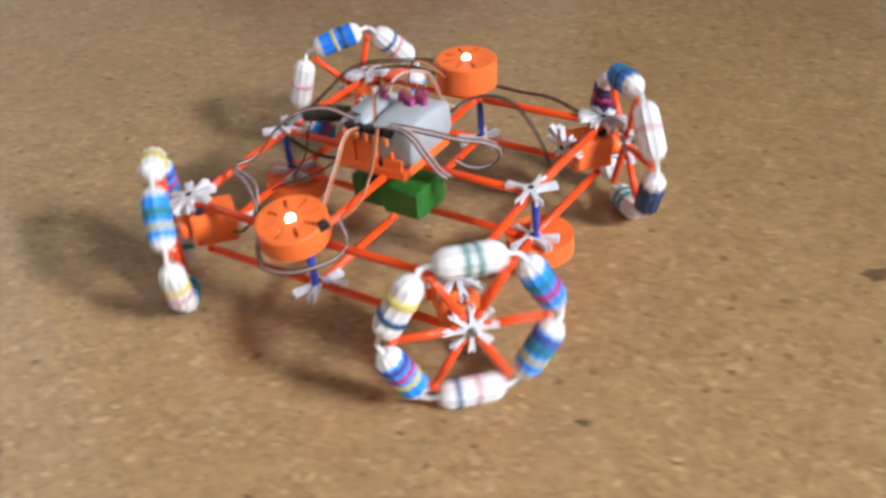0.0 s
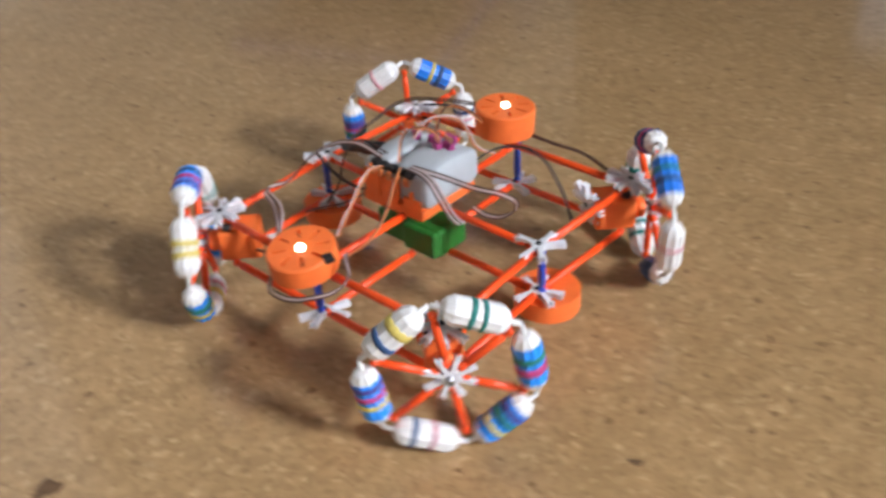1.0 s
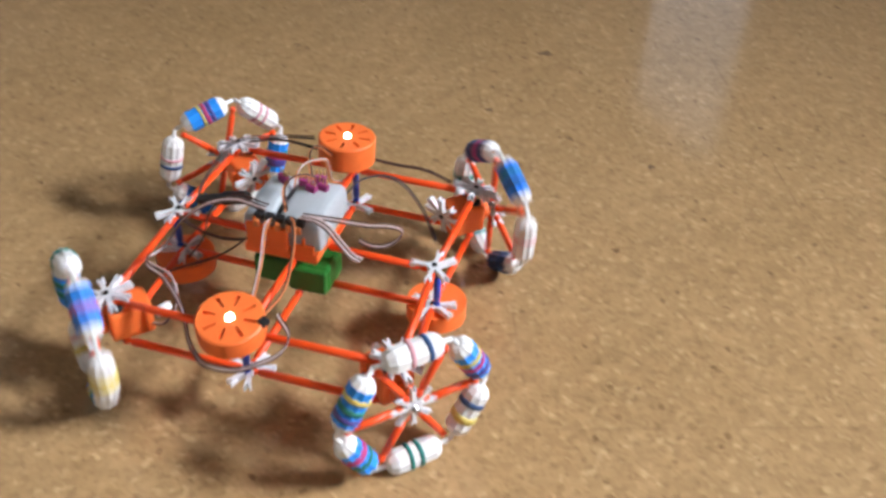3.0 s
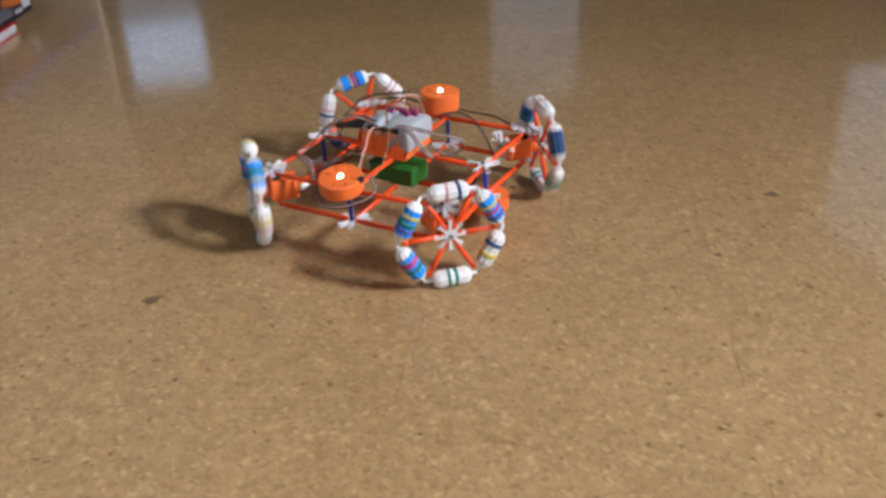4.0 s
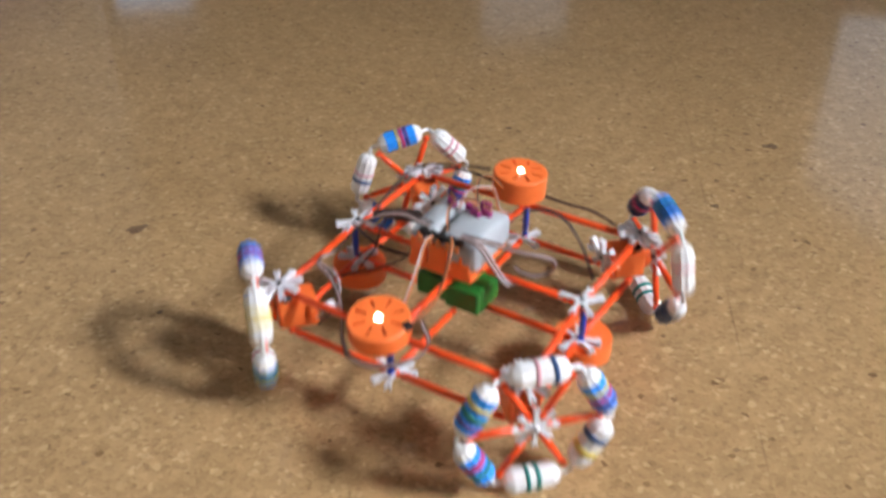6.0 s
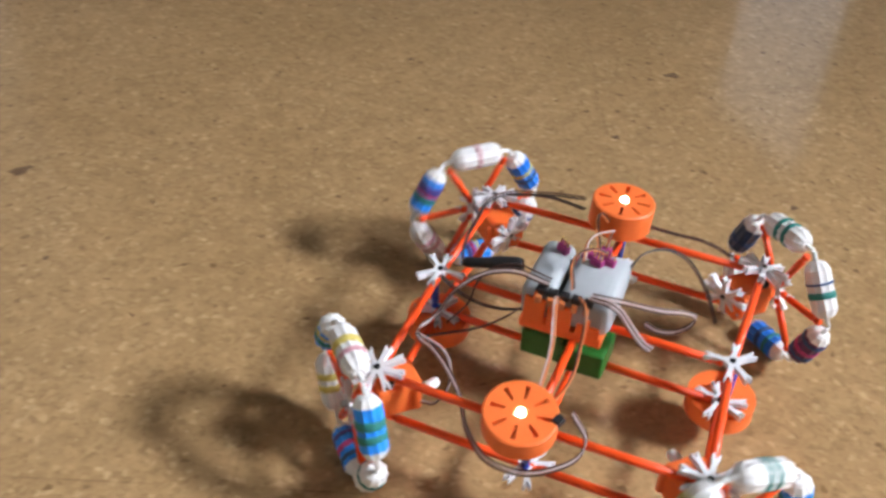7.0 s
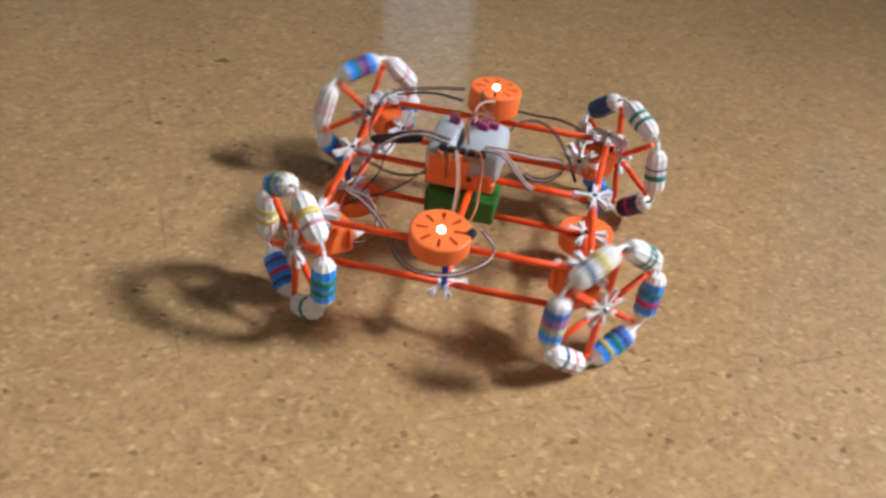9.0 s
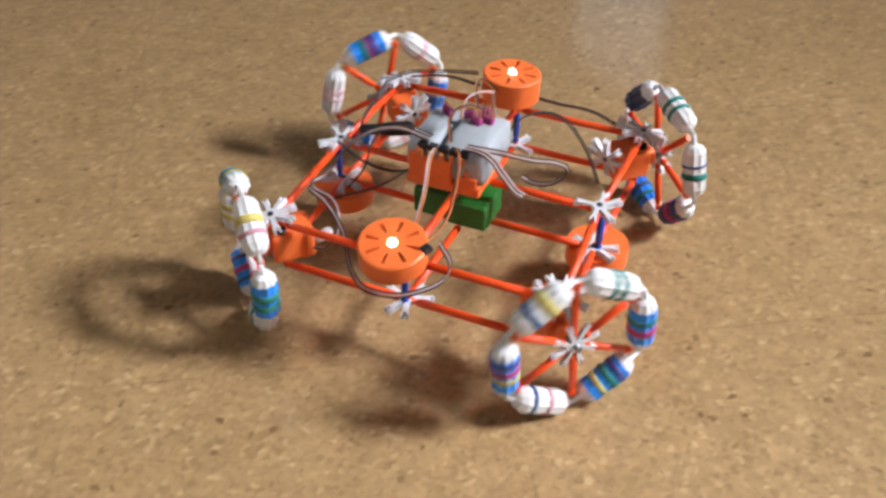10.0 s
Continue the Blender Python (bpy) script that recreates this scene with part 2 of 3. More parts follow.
def ring_into(bm, outer, inner, corner, deep, m, n=6):
    """Adds a flat rounded rectangular ring in m's xy plane, deep thick."""
    def loop(size, r, z):
        verts = []
        for q, (sx, sy) in enumerate(((1, 1), (-1, 1), (-1, -1), (1, -1))):
            for k in range(n + 1):
                a = math.pi / 2 * (q + k / n)
                verts.append(bm.verts.new(m @ Vector((sx * (size[0] / 2 - r) + r * math.cos(a), sy * (size[1] / 2 - r) + r * math.sin(a), z))))
        return verts
    edge = 0.003
    slim = (outer[0] - 2 * edge, outer[1] - 2 * edge)
    loops = [loop(inner, corner * 0.7, -deep / 2), loop(outer, corner, -deep / 2), loop(outer, corner, deep / 2 - edge), loop(slim, corner - edge, deep / 2), loop(inner, corner * 0.7, deep / 2)]
    for j in range(5):
        a, b = loops[j], loops[(j + 1) % 5]
        for k in range(len(a)):
            bm.faces.new((a[k], a[(k + 1) % len(a)], b[(k + 1) % len(a)], b[k]))
    return bm


def mesh_of(name, bm, *mats):
    me = bpy.data.meshes.new(name)
    bmesh.ops.recalc_face_normals(bm, faces=bm.faces)
    bm.to_mesh(me)
    bm.free()
    for mat in mats:
        me.materials.append(mat)
    return me


def part(name, bm, mats, parent=None, label="", m=None):
    """Links a bmesh, or shared mesh data, as one object under a thing or a part."""
    if not isinstance(mats, (list, tuple)):
        mats = (mats,)
    me = bm if isinstance(bm, bpy.types.Mesh) else mesh_of(name, bm, *mats)
    ob = new(name, me)
    ob.parent = parent
    if m is not None:
        ob.matrix_basis = m
    return tagged(ob, label)


def along(a, b):
    """A pose at a whose z axis points to b, and the length."""
    a, b = Vector(a), Vector(b)
    return Matrix.Translation(a) @ (b - a).to_track_quat("Z", "Y").to_matrix().to_4x4(), (b - a).length


def tube(points, radius, m=None):
    """A smooth round wire through points, as a bmesh."""
    cu = bpy.data.curves.new("wire", "CURVE")
    cu.dimensions, cu.bevel_depth, cu.bevel_resolution, cu.resolution_u = "3D", radius, 2, 6
    sp = cu.splines.new("BEZIER")
    sp.bezier_points.add(len(points) - 1)
    for p, co in zip(sp.bezier_points, points):
        p.co, p.handle_left_type, p.handle_right_type = co, "AUTO", "AUTO"
    ob = bpy.data.objects.new("wire", cu)
    scene.collection.objects.link(ob)
    me = bpy.data.meshes.new_from_object(ob.evaluated_get(bpy.context.evaluated_depsgraph_get()))
    bm = bmesh.new()
    bm.from_mesh(me)
    for f in bm.faces:
        f.smooth = True
        f.material_index = 0
    bpy.data.objects.remove(ob)
    bpy.data.curves.remove(cu)
    bpy.data.meshes.remove(me)
    return bm


# ------------------------------------------------------------------ the room
def slab(name, lo, hi, mat, label, category="wall", bevel=0.0):
    bm = bmesh.new()
    lo, hi = Vector(lo), Vector(hi)
    box_into(bm, hi - lo, Matrix.Translation((lo + hi) / 2), bevel)
    return tagged(part(name, bm, mat), label, category, kind="structure")


def room():
    floor = slab("floor", (-2.7, -3.2, -0.08), (3.3, 5.2, 0), M_CORK, "varnished tan cork floor with fine dark granules", "floor")
    slab("ceiling", (-2.7, -3.2, 2.8), (2.4, 5.2, 2.9), M_CEIL, "plain off-white ceiling", "ceiling")
    slab("ceiling_alcove", (2.4, 1.3, 2.8), (3.4, 5.2, 2.9), M_CEIL, "plain off-white ceiling", "ceiling")
    slab("wall_north_west", (-1.5, 1.216, 0), (-1.4, 5.1, 2.8), M_WALL, "plain beige painted wall")
    slab("wall_south", (-2.7, -3.3, 0), (2.3, -3.2, 2.8), M_WALL, "plain beige painted wall")
    # east wall near the camera; its unseen high opening trims the lamp's light
    w0, w1, z0, z1 = -2.67, -1.57, 1.86, 2.47
    for n, (lo, hi) in enumerate((((2.3, -3.2, 0), (2.4, w0, 2.8)), ((2.3, w1, 0), (2.4, -0.75, 2.8)), ((2.3, 0.05, 0), (2.4, 1.4, 2.8)), ((2.3, -0.75, 0), (2.4, 0.05, 0.7)), ((2.3, -0.75, 1.75), (2.4, 0.05, 2.8)), ((2.3, w0, 0), (2.4, w1, z0)), ((2.3, w0, z1), (2.4, w1, 2.8)))):
        slab("wall_east_%d" % (n + 1), lo, hi, M_WALL, "plain beige painted wall beside a window")
    # unseen bay added round the lamp so its light falls off across the floor
    slab("light_bay_wall_1", (2.4, -3.0, 1.5), (3.4, -2.9, 3.4), M_WALL, "unseen beige side wall of the added light bay")
    slab("light_bay_wall_2", (2.4, -1.4, 1.5), (3.4, -1.3, 3.4), M_WALL, "unseen beige side wall of the added light bay")
    slab("light_bay_wall_3", (2.3, -3.0, 2.9), (2.4, -1.3, 3.4), M_WALL, "unseen beige wall over the added light bay opening")
    slab("light_bay_sill", (2.4, -2.9, 1.5), (3.4, -1.4, 1.6), M_WALL, "unseen beige sill of the added light bay", "sill")
    slab("light_bay_ceiling", (2.3, -3.0, 3.4), (3.4, -1.3, 3.5), M_CEIL, "unseen off-white ceiling of the added light bay", "ceiling")
    slab("bay_glow_pane", (3.38, -2.9, 1.6), (3.4, -1.4, 3.4), M_BAYPANE, "unseen glowing pane behind the added light bay", "window")
    slab("wall_return", (2.4, 1.3, 0), (3.3, 1.4, 2.8), M_FARWALL, "plain beige painted wall")
    # east wall beyond, with a glazed door
    d0, d1 = 2.56, 3.41
    slab("wall_far_east_1", (3.2, 1.4, 0), (3.3, d0, 2.8), M_FARWALL, "plain beige painted wall")
    slab("wall_far_east_2", (3.2, d1, 0), (3.3, 5.2, 2.8), M_FARWALL, "plain beige painted wall")
    slab("wall_far_east_3", (3.2, d0, 2.4), (3.3, d1, 2.8), M_FARWALL, "plain beige painted wall over a glazed door")
    # north wall with a small window and a tall glazed door
    wx0, wx1, wz0, wz1 = -0.755, -0.285, 1.19, 1.60
    gx0, gx1, gz1 = 1.63, 2.27, 2.05
    for n, (lo, hi) in enumerate((((-1.5, 5.1, 0), (wx0, 5.2, 2.8)), ((wx1, 5.1, 0), (gx0, 5.2, 2.8)), ((gx1, 5.1, 0), (3.2, 5.2, 2.8)), ((wx0, 5.1, 0), (wx1, 5.2, wz0 - 0.72)), ((wx0, 5.1, wz1), (wx1, 5.2, 2.8)), ((gx0, 5.1, gz1), (gx1, 5.2, 2.8)))):
        slab("wall_north_%d" % (n + 1), lo, hi, M_FARWALL, "plain beige painted wall")

    def pane(name, lo, hi, mat, label):
        return slab(name, lo, hi, mat, label, "window")
    pane("window_1", (wx0, 5.13, wz0), (wx1, 5.15, wz1), M_NORTHPANE, "small bright window pane with pale sky")
    pane("window_2", (wx0, 5.13, wz0 - 0.72), (wx1, 5.15, wz0 - 0.05), M_DIMPANE, "dim lower window pane with pale sky")
    slab("window_rail", (wx0, 5.11, wz0 - 0.05), (wx1, 5.17, wz0), M_TRIM, "white painted window rail", "window frame")
    pane("door_1", (gx0, 5.13, 0.0), (gx1, 5.15, gz1), M_DOORPANE, "tall glazed door with pale daylight")
    pane("door_2", (3.23, d0, 0.0), (3.25, d1, 2.4), M_PATIOPANE, "tall glazed door with pale daylight")
    pane("window_3", (2.34, -0.75, 0.7), (2.36, 0.05, 1.75), M_DIMPANE, "window pane with pale sky beside the play floor")
    # partition whose white corner shows behind the boxes
    slab("partition", (-1.5, 1.194, 0), (-0.436, 1.216, 2.8), M_PARTITION, "beige painted partition wall end", "wall")
    slab("trim", (-0.436, 1.190, 0), (-0.428, 1.218, 2.8), M_TRIM, "white painted corner trim on a partition", "trim", 0.002)
    # west wall, a little askew to the others: a white door casing, then a pale skirting board
    askew = pose(-1.420, 0.545, 0, 0, 0, -13)
    for name, lo, hi, mat, label, category in (
            ("wall_west", (-0.1, -4.0, 0), (0, 0.72, 2.8), M_WALL, "plain beige painted wall", "wall"),
            ("door_casing", (0, -0.46, 0.005), (0.04, 0, 2.1), M_TRIM, "white gloss painted door casing", "door frame"),
            ("baseboard", (0, 0.003, 0.0), (0.018, 0.69, 0.09), M_SKIRT, "pale cream painted skirting board", "skirting")):
        slab(name, lo, hi, mat, label, category, 0.003 if name != "wall_west" else 0.0).matrix_basis = askew
    # dark inclusions in the cork
    for x, y, w, h, turn in ((-0.288, -0.175, 0.0095, 0.0062, 20), (0.427, -0.163, 0.0085, 0.0055, -15), (0.301, -0.270, 0.0042, 0.0032, 0), (-0.266, -0.320, 0.003, 0.002, 40), (0.143, -0.048, 0.0035, 0.0025, 10),
                             (-0.863, -0.339, 0.0085, 0.007, 35), (-0.498, -0.315, 0.0045, 0.0024, -20), (0.411, -0.432, 0.004, 0.003, 15)):
        bm = bmesh.new()
        ring = []
        for k in range(14):
            a = 2 * math.pi * k / 14
            r = 1 + 0.22 * math.sin(3 * a + x * 40) + 0.12 * math.sin(5 * a + y * 70)
            ring.append(bm.verts.new((w * r * math.cos(a), h * r * math.sin(a), 0.0004)))
        low = [bm.verts.new((v.co.x * 1.1, v.co.y * 1.1, -0.0002)) for v in ring]
        bm.faces.new(ring)
        for k in range(14):
            bm.faces.new((low[k], low[(k + 1) % 14], ring[(k + 1) % 14], ring[k]))
        part("knot", bm, M_KNOT, floor, "dark brown knot in the cork", pose(x, y, 0, 0, 0, turn))


room()


# ------------------------------------------------------------------ stacked boxes by the partition
def stack():
    # frame of the stack: x along the long front side towards the partition, y to its back, z up
    base = pose(-0.551, 0.876, 0, 0, 0, 71.1)

    def local(x, y, z, rz=0):
        return base @ pose(x, y, z, 0, 0, rz)
    book = tagged(new("card_box"), "flat white card box with red edges lying on the floor", "box")
    book.matrix_basis = local(0, 0, 0)
    bm = bmesh.new()
    box_into(bm, (0.268, 0.28, 0.016), pose(-0.134, 0.14, 0.011), 0.001)
    part("box_body", bm, M_CARD, book)
    for z in (0.0015, 0.0205):
        bm = bmesh.new()
        box_into(bm, (0.272, 0.284, 0.003), pose(-0.134, 0.14, z), 0.001)
        part("red_board", bm, M_RED, book, "thin red board")
    game = tagged(new("board_game_box"), "black printed board game box with red lid edge", "game box")
    game.matrix_basis = local(0.088, 0.006, 0.022)
    bm = bmesh.new()
    box_into(bm, (0.375, 0.28, 0.052), pose(-0.1875, 0.14, 0.026), 0.0015)
    part("box_body", bm, M_GAMEBOX, game)
    bm = bmesh.new()
    box_into(bm, (0.379, 0.284, 0.005), pose(-0.1875, 0.14, 0.0525), 0.001)
    part("lid_edge", bm, M_RED, game, "dark red lid edge")

    def print_mark(name, x, z, w, h, mat, label, lean=0.0):
        bm = bmesh.new()
        box_into(bm, (w, 0.0012, h), pose(x, -0.0003, z, 0, lean), 0.0002)
        part(name, bm, mat, game, label)
    print_mark("white_panel", -0.022, 0.026, 0.03, 0.03, M_CARD, "white printed square")
    print_mark("flame_print", -0.075, 0.034, 0.07, 0.018, M_FLAME, "orange printed glow", 6)
    print_mark("grey_print", -0.115, 0.02, 0.07, 0.022, M_GREYINK, "grey printed shape")
    for x, w in ((-0.062, 0.008), (-0.05, 0.004), (-0.043, 0.004)):
        print_mark("small_mark", x, 0.011, w, 0.008, M_CARD, "small white printed bar")
    # the title is a row of plain white blocks on a red patch
    print_mark("title_ground", -0.296, 0.02, 0.09, 0.036, M_RED, "red printed patch")
    for k in range(5):
        bm = bmesh.new()
        box_into(bm, (0.017, 0.0022, 0.026 - 0.002 * (k % 2)), pose(-0.216 - 0.019 * k, -0.0006, 0.024), 0.003)
        part("title_block", bm, M_CARD, game, "white title block")
    print_mark("yellow_line", -0.24, 0.006, 0.075, 0.003, M_YELL, "thin yellow printed line")
    # tool case
    case = tagged(new("tool_case"), "grey plastic tool case with blue rim and black latch", "tool case")
    case.matrix_basis = local(0.22, -0.006, 0.0775, 1.5)
    bm = bmesh.new()
    box_into(bm, (0.74, 0.33, 0.014), pose(-0.25, 0.173, 0.007), 0.003)
    part("rim", bm, M_BLUECASE, case, "bright blue bottom rim")
    bm = bmesh.new()
    box_into(bm, (0.72, 0.32, 0.13), pose(-0.252, 0.172, 0.078), 0.012)
    part("shell", bm, M_GREYCASE, case)
    latch = bmesh.new()
    ring_into(latch, (0.152, 0.090), (0.106, 0.046), 0.018, 0.016, pose(-0.388, 0.006, 0.064, 90))
    lt = part("latch", latch, M_BLACK, case, "black plastic latch")
    bm = bmesh.new()
    box_into(bm, (0.108, 0.006, 0.048), pose(-0.388, 0.010, 0.064), 0.002)
    part("latch_plate", bm, M_GREYCASE, lt, "grey inner plate")
    bm = bmesh.new()
    box_into(bm, (0.012, 0.008, 0.016), pose(-0.13, 0.008, 0.034, 0, 20), 0.002)
    part("clip", bm, M_BLACK, case, "small dark clip")
    scrap = tagged(new("paper_scrap"), "crumpled white paper scrap on the game box", "paper")
    bm = bmesh.new()
    bmesh.ops.create_grid(bm, x_segments=5, y_segments=3, size=1)
    for v in bm.verts:
        v.co = Vector((v.co.x * 0.02, v.co.y * 0.008, 0.004 + 0.006 * noise.noise(v.co * 1.7)))
    bmesh.ops.solidify(bm, geom=bm.faces[:], thickness=0.0008)
    part("sheet", bm, M_CARD, scrap)
    scrap.matrix_basis = local(0.082, 0.02, 0.0775, 30)


stack()


# ------------------------------------------------------------------ dark plinth and printed tin
def corner_things():
    plinth = tagged(new("low_platform"), "low dark stained wooden platform on the cork floor", "platform")
    plinth.matrix_basis = pose(0.967, 0.838, 0, 0, 0, -71.6)
    bm = bmesh.new()
    box_into(bm, (1.5, 0.6, 0.03), pose(0.0, 0.3, 0.015), 0.004)
    part("board", bm, M_DARKWOOD, plinth)
    bm = bmesh.new()
    box_into(bm, (1.5, 0.03, 0.22), pose(0, 0.585, 0.14), 0.004)
    part("back_panel", bm, M_DARKWOOD, plinth)
    tin = tagged(new("storage_tin"), "dark red printed tin with lime strips on a wooden platform", "tin")
    tin.matrix_basis = pose(1.018, 0.708, 0.03, 0, 0, 71.3)
    outline = [(0, 0), (0.34, 0), (0.38, -0.08), (0.38, -0.25), (0.34, -0.33), (0, -0.33), (-0.039, -0.25), (-0.039, -0.081)]
    mid = Vector((0.17, -0.165, 0))

    def prism(grow, z0, z1):
        bm = bmesh.new()
        rings = [[bm.verts.new(mid + (Vector((x, y, 0)) - mid) * g + Vector((0, 0, z))) for x, y in outline] for z, g in ((z0, grow - 0.004), (z0 + 0.002, grow), (z1 - 0.002, grow), (z1, grow - 0.004))]
        for lo, hi in zip(rings, rings[1:]):
            for k in range(8):
                bm.faces.new((lo[k], lo[(k + 1) % 8], hi[(k + 1) % 8], hi[k]))
        bm.faces.new(rings[0])
        bm.faces.new(rings[-1])
        return bm
    part("body", prism(1.0, 0.003, 0.155), M_TINRED, tin)
    for z in (0.0, 0.15):
        part("rim", prism(1.02, z, z + 0.009), M_TINEDGE, tin, "grey metal rim")
    for k, (a, b) in enumerate(zip(outline, outline[1:] + outline[:1])):
        run = Vector((b[0] - a[0], b[1] - a[1]))
        turn = math.degrees(math.atan2(run.y, run.x))
        for j in range(max(1, round(run.length / 0.055))):
            d = 0.026 + 0.055 * j if k else run.length - 0.05 - 0.055 * j
            spot = Vector(a) + run.normalized() * d
            bm = bmesh.new()
            box_into(bm, (0.014, 0.003, 0.128), pose(spot.x, spot.y, 0.078, 0, 0, turn), 0.0008)
            lime = (j + k) % 2 == 1 or k == 7
            part("printed_strip", bm, M_LIME if lime else M_CARD, tin, "lime printed strip" if lime else "pale printed strip")


corner_things()


# ------------------------------------------------------------------ the rolling robot
R_MID = 0.1512 / 2        # half of a corner's distance from the middle
R_CORNER = 0.1512
MIDS = ((-0.0775, -0.0757), (0.0712, -0.0735), (0.0756, 0.0756), (-0.0755, 0.0800))   # middles of the four sides
R_HUB = 0.1705
Z_UP, Z_LOW = 0.0790, 0.0430
WHEEL_R = 0.0585


def star_mesh(arms, reach=0.0165, thick=0.0055, slim=1.0):
    """A flat moulded connector: a hub with forked arms, cut from one outline."""
    half, hub, tip = 0.0014, 0.0052, reach + 0.0022
    arm = [(hub, -half), (reach - 0.0045, -half), (reach - 0.002, -0.0024), (tip - 0.0006, -0.0027), (tip, -0.0022), (tip - 0.0004, -0.0013), (reach - 0.0010, -0.0009), (reach - 0.0020, 0.0)]
    arm += [(x, -y) for x, y in reversed(arm[:-1])]
    arm = [(x, y * slim) for x, y in arm]
    arms = sorted(arms)
    outline = []
    for a, after in zip(arms, arms[1:] + [arms[0] + 360]):
        c, s = math.cos(radians(a)), math.sin(radians(a))
        outline += [(x * c - y * s, x * s + y * c) for x, y in arm]
        steps = int((after - a) / 30)
        for k in range(1, steps):
            w = radians(a + (after - a) * k / steps)
            outline.append((hub * math.cos(w), hub * math.sin(w)))
    bm = bmesh.new()
    rings = [[bm.verts.new((x, y, z)) for x, y in outline] for z in (-thick * 0.42, thick * 0.42)]
    n = len(outline)
    bm.faces.new(list(reversed(rings[0])))
    bm.faces.new(rings[1])
    for k in range(n):
        bm.faces.new((rings[0][k], rings[0][(k + 1) % n], rings[1][(k + 1) % n], rings[1][k]))
    flat = [e for e in bm.edges if abs(e.verts[0].co.z - e.verts[1].co.z) < 1e-6]
    bmesh.ops.bevel(bm, geom=flat, offset=0.0003, segments=1, affect="EDGES")
    for f in bm.faces:
        f.material_index = 0
    # no hole is cut: a black disc paints in the dark hub hole
    lathe_into(bm, [(-thick / 2 - 0.0004, 0.0022), (thick / 2 + 0.0004, 0.0022)], Matrix(), 8, [1])
    return mesh_of("connector", bm, M_STAR, M_BLACK)


def rod_mesh(length, radius=0.0029, name="rod", mat=None):
    """A moulded rod with a notched head at each end."""
    bm = bmesh.new()
    r = radius
    lathe_into(bm, [(0, r * 0.85), (0.001, r), (0.004, r), (0.0045, r * 0.68), (0.007, r * 0.68), (0.0076, r), (length - 0.0076, r), (length - 0.007, r * 0.68), (length - 0.0045, r * 0.68), (length - 0.004, r), (length - 0.001, r), (length, r * 0.85)], Matrix(), 10)
    return mesh_of(name, bm, mat or M_ROD)


def pod_mesh(radius=0.0236, height=0.0155):
    """A round printed lamp pod with eight radial slots let into its face."""
    bm = bmesh.new()
    n = 40
    radii = [0.0036, 0.0098, 0.0192, radius - 0.0012, radius]
    rings = [[bm.verts.new((r * math.cos(2 * math.pi * k / n), r * math.sin(2 * math.pi * k / n), height / 2 - (0.001 if r == radius else 0))) for k in range(n)] for r in radii]
    slots = []
    for j in range(4):
        for k in range(n):
            f = bm.faces.new((rings[j][k], rings[j + 1][k], rings[j + 1][(k + 1) % n], rings[j][(k + 1) % n]))
            if j == 1 and k % 5 == 0:
                slots.append(f)
    inner = [bm.verts.new((v.co.x, v.co.y, height / 2 - 0.004)) for v in rings[0]]
    low = [bm.verts.new((v.co.x, v.co.y, -height / 2)) for v in rings[-1]]
    for k in range(n):
        bm.faces.new((inner[k], rings[0][k], rings[0][(k + 1) % n], inner[(k + 1) % n]))
        bm.faces.new((rings[-1][k], low[k], low[(k + 1) % n], rings[-1][(k + 1) % n])).smooth = True
    bm.faces.new(inner)
    bm.faces.new(list(reversed(low)))
    res = bmesh.ops.extrude_discrete_faces(bm, faces=slots)
    for f in res["faces"]:
        f.material_index = 1
        for v in f.verts:
            v.co.z -= 0.004
    for e in bm.edges:
        if len(e.link_faces) == 2 and e.calc_face_angle(0) > 0.6:
            e.smooth = False
    return mesh_of("light_pod", bm, M_PRINT, M_SLOT)


def roller_mesh(body, bands):
    """A barrel roller with white shoulders and rubber bands round it; its axis is z."""
    bm = bmesh.new()
    h, r = 0.0208, 0.0093
    cap = 0
    prof = [(-h, 0.0042), (-h + 0.0015, 0.0066), (-h + 0.0045, 0.0084), (-0.0145, r), (-0.0145, r), (0.0145, r), (0.0145, r), (h - 0.0045, 0.0084), (h - 0.0015, 0.0066), (h, 0.0042)]
    mats = [0, 0, 0, 1, 1, 1, 0, 0, 0]
    lathe_into(bm, prof, Matrix(), 20, mats, 0.09)
    for z, w, mi, lean in bands:
        lathe_into(bm, [(-w, r * 0.97), (-w * 0.7, r * 1.05), (w * 0.7, r * 1.05), (w, r * 0.97)], pose(0, 0, z, lean, lean * 0.6), 18, [mi, mi, mi])
    lathe_into(bm, [(-0.0278, 0.0017), (0.0278, 0.0017)], Matrix(), 8, [0])
    return mesh_of("roller", bm, M_WHITE, body, M_TEAL, M_PINK, M_ROSE, M_YELL, M_INK, M_VIOLET)


TEAL, PINK, ROSE, YELL, INK, VIOL = 2, 3, 4, 5, 6, 7
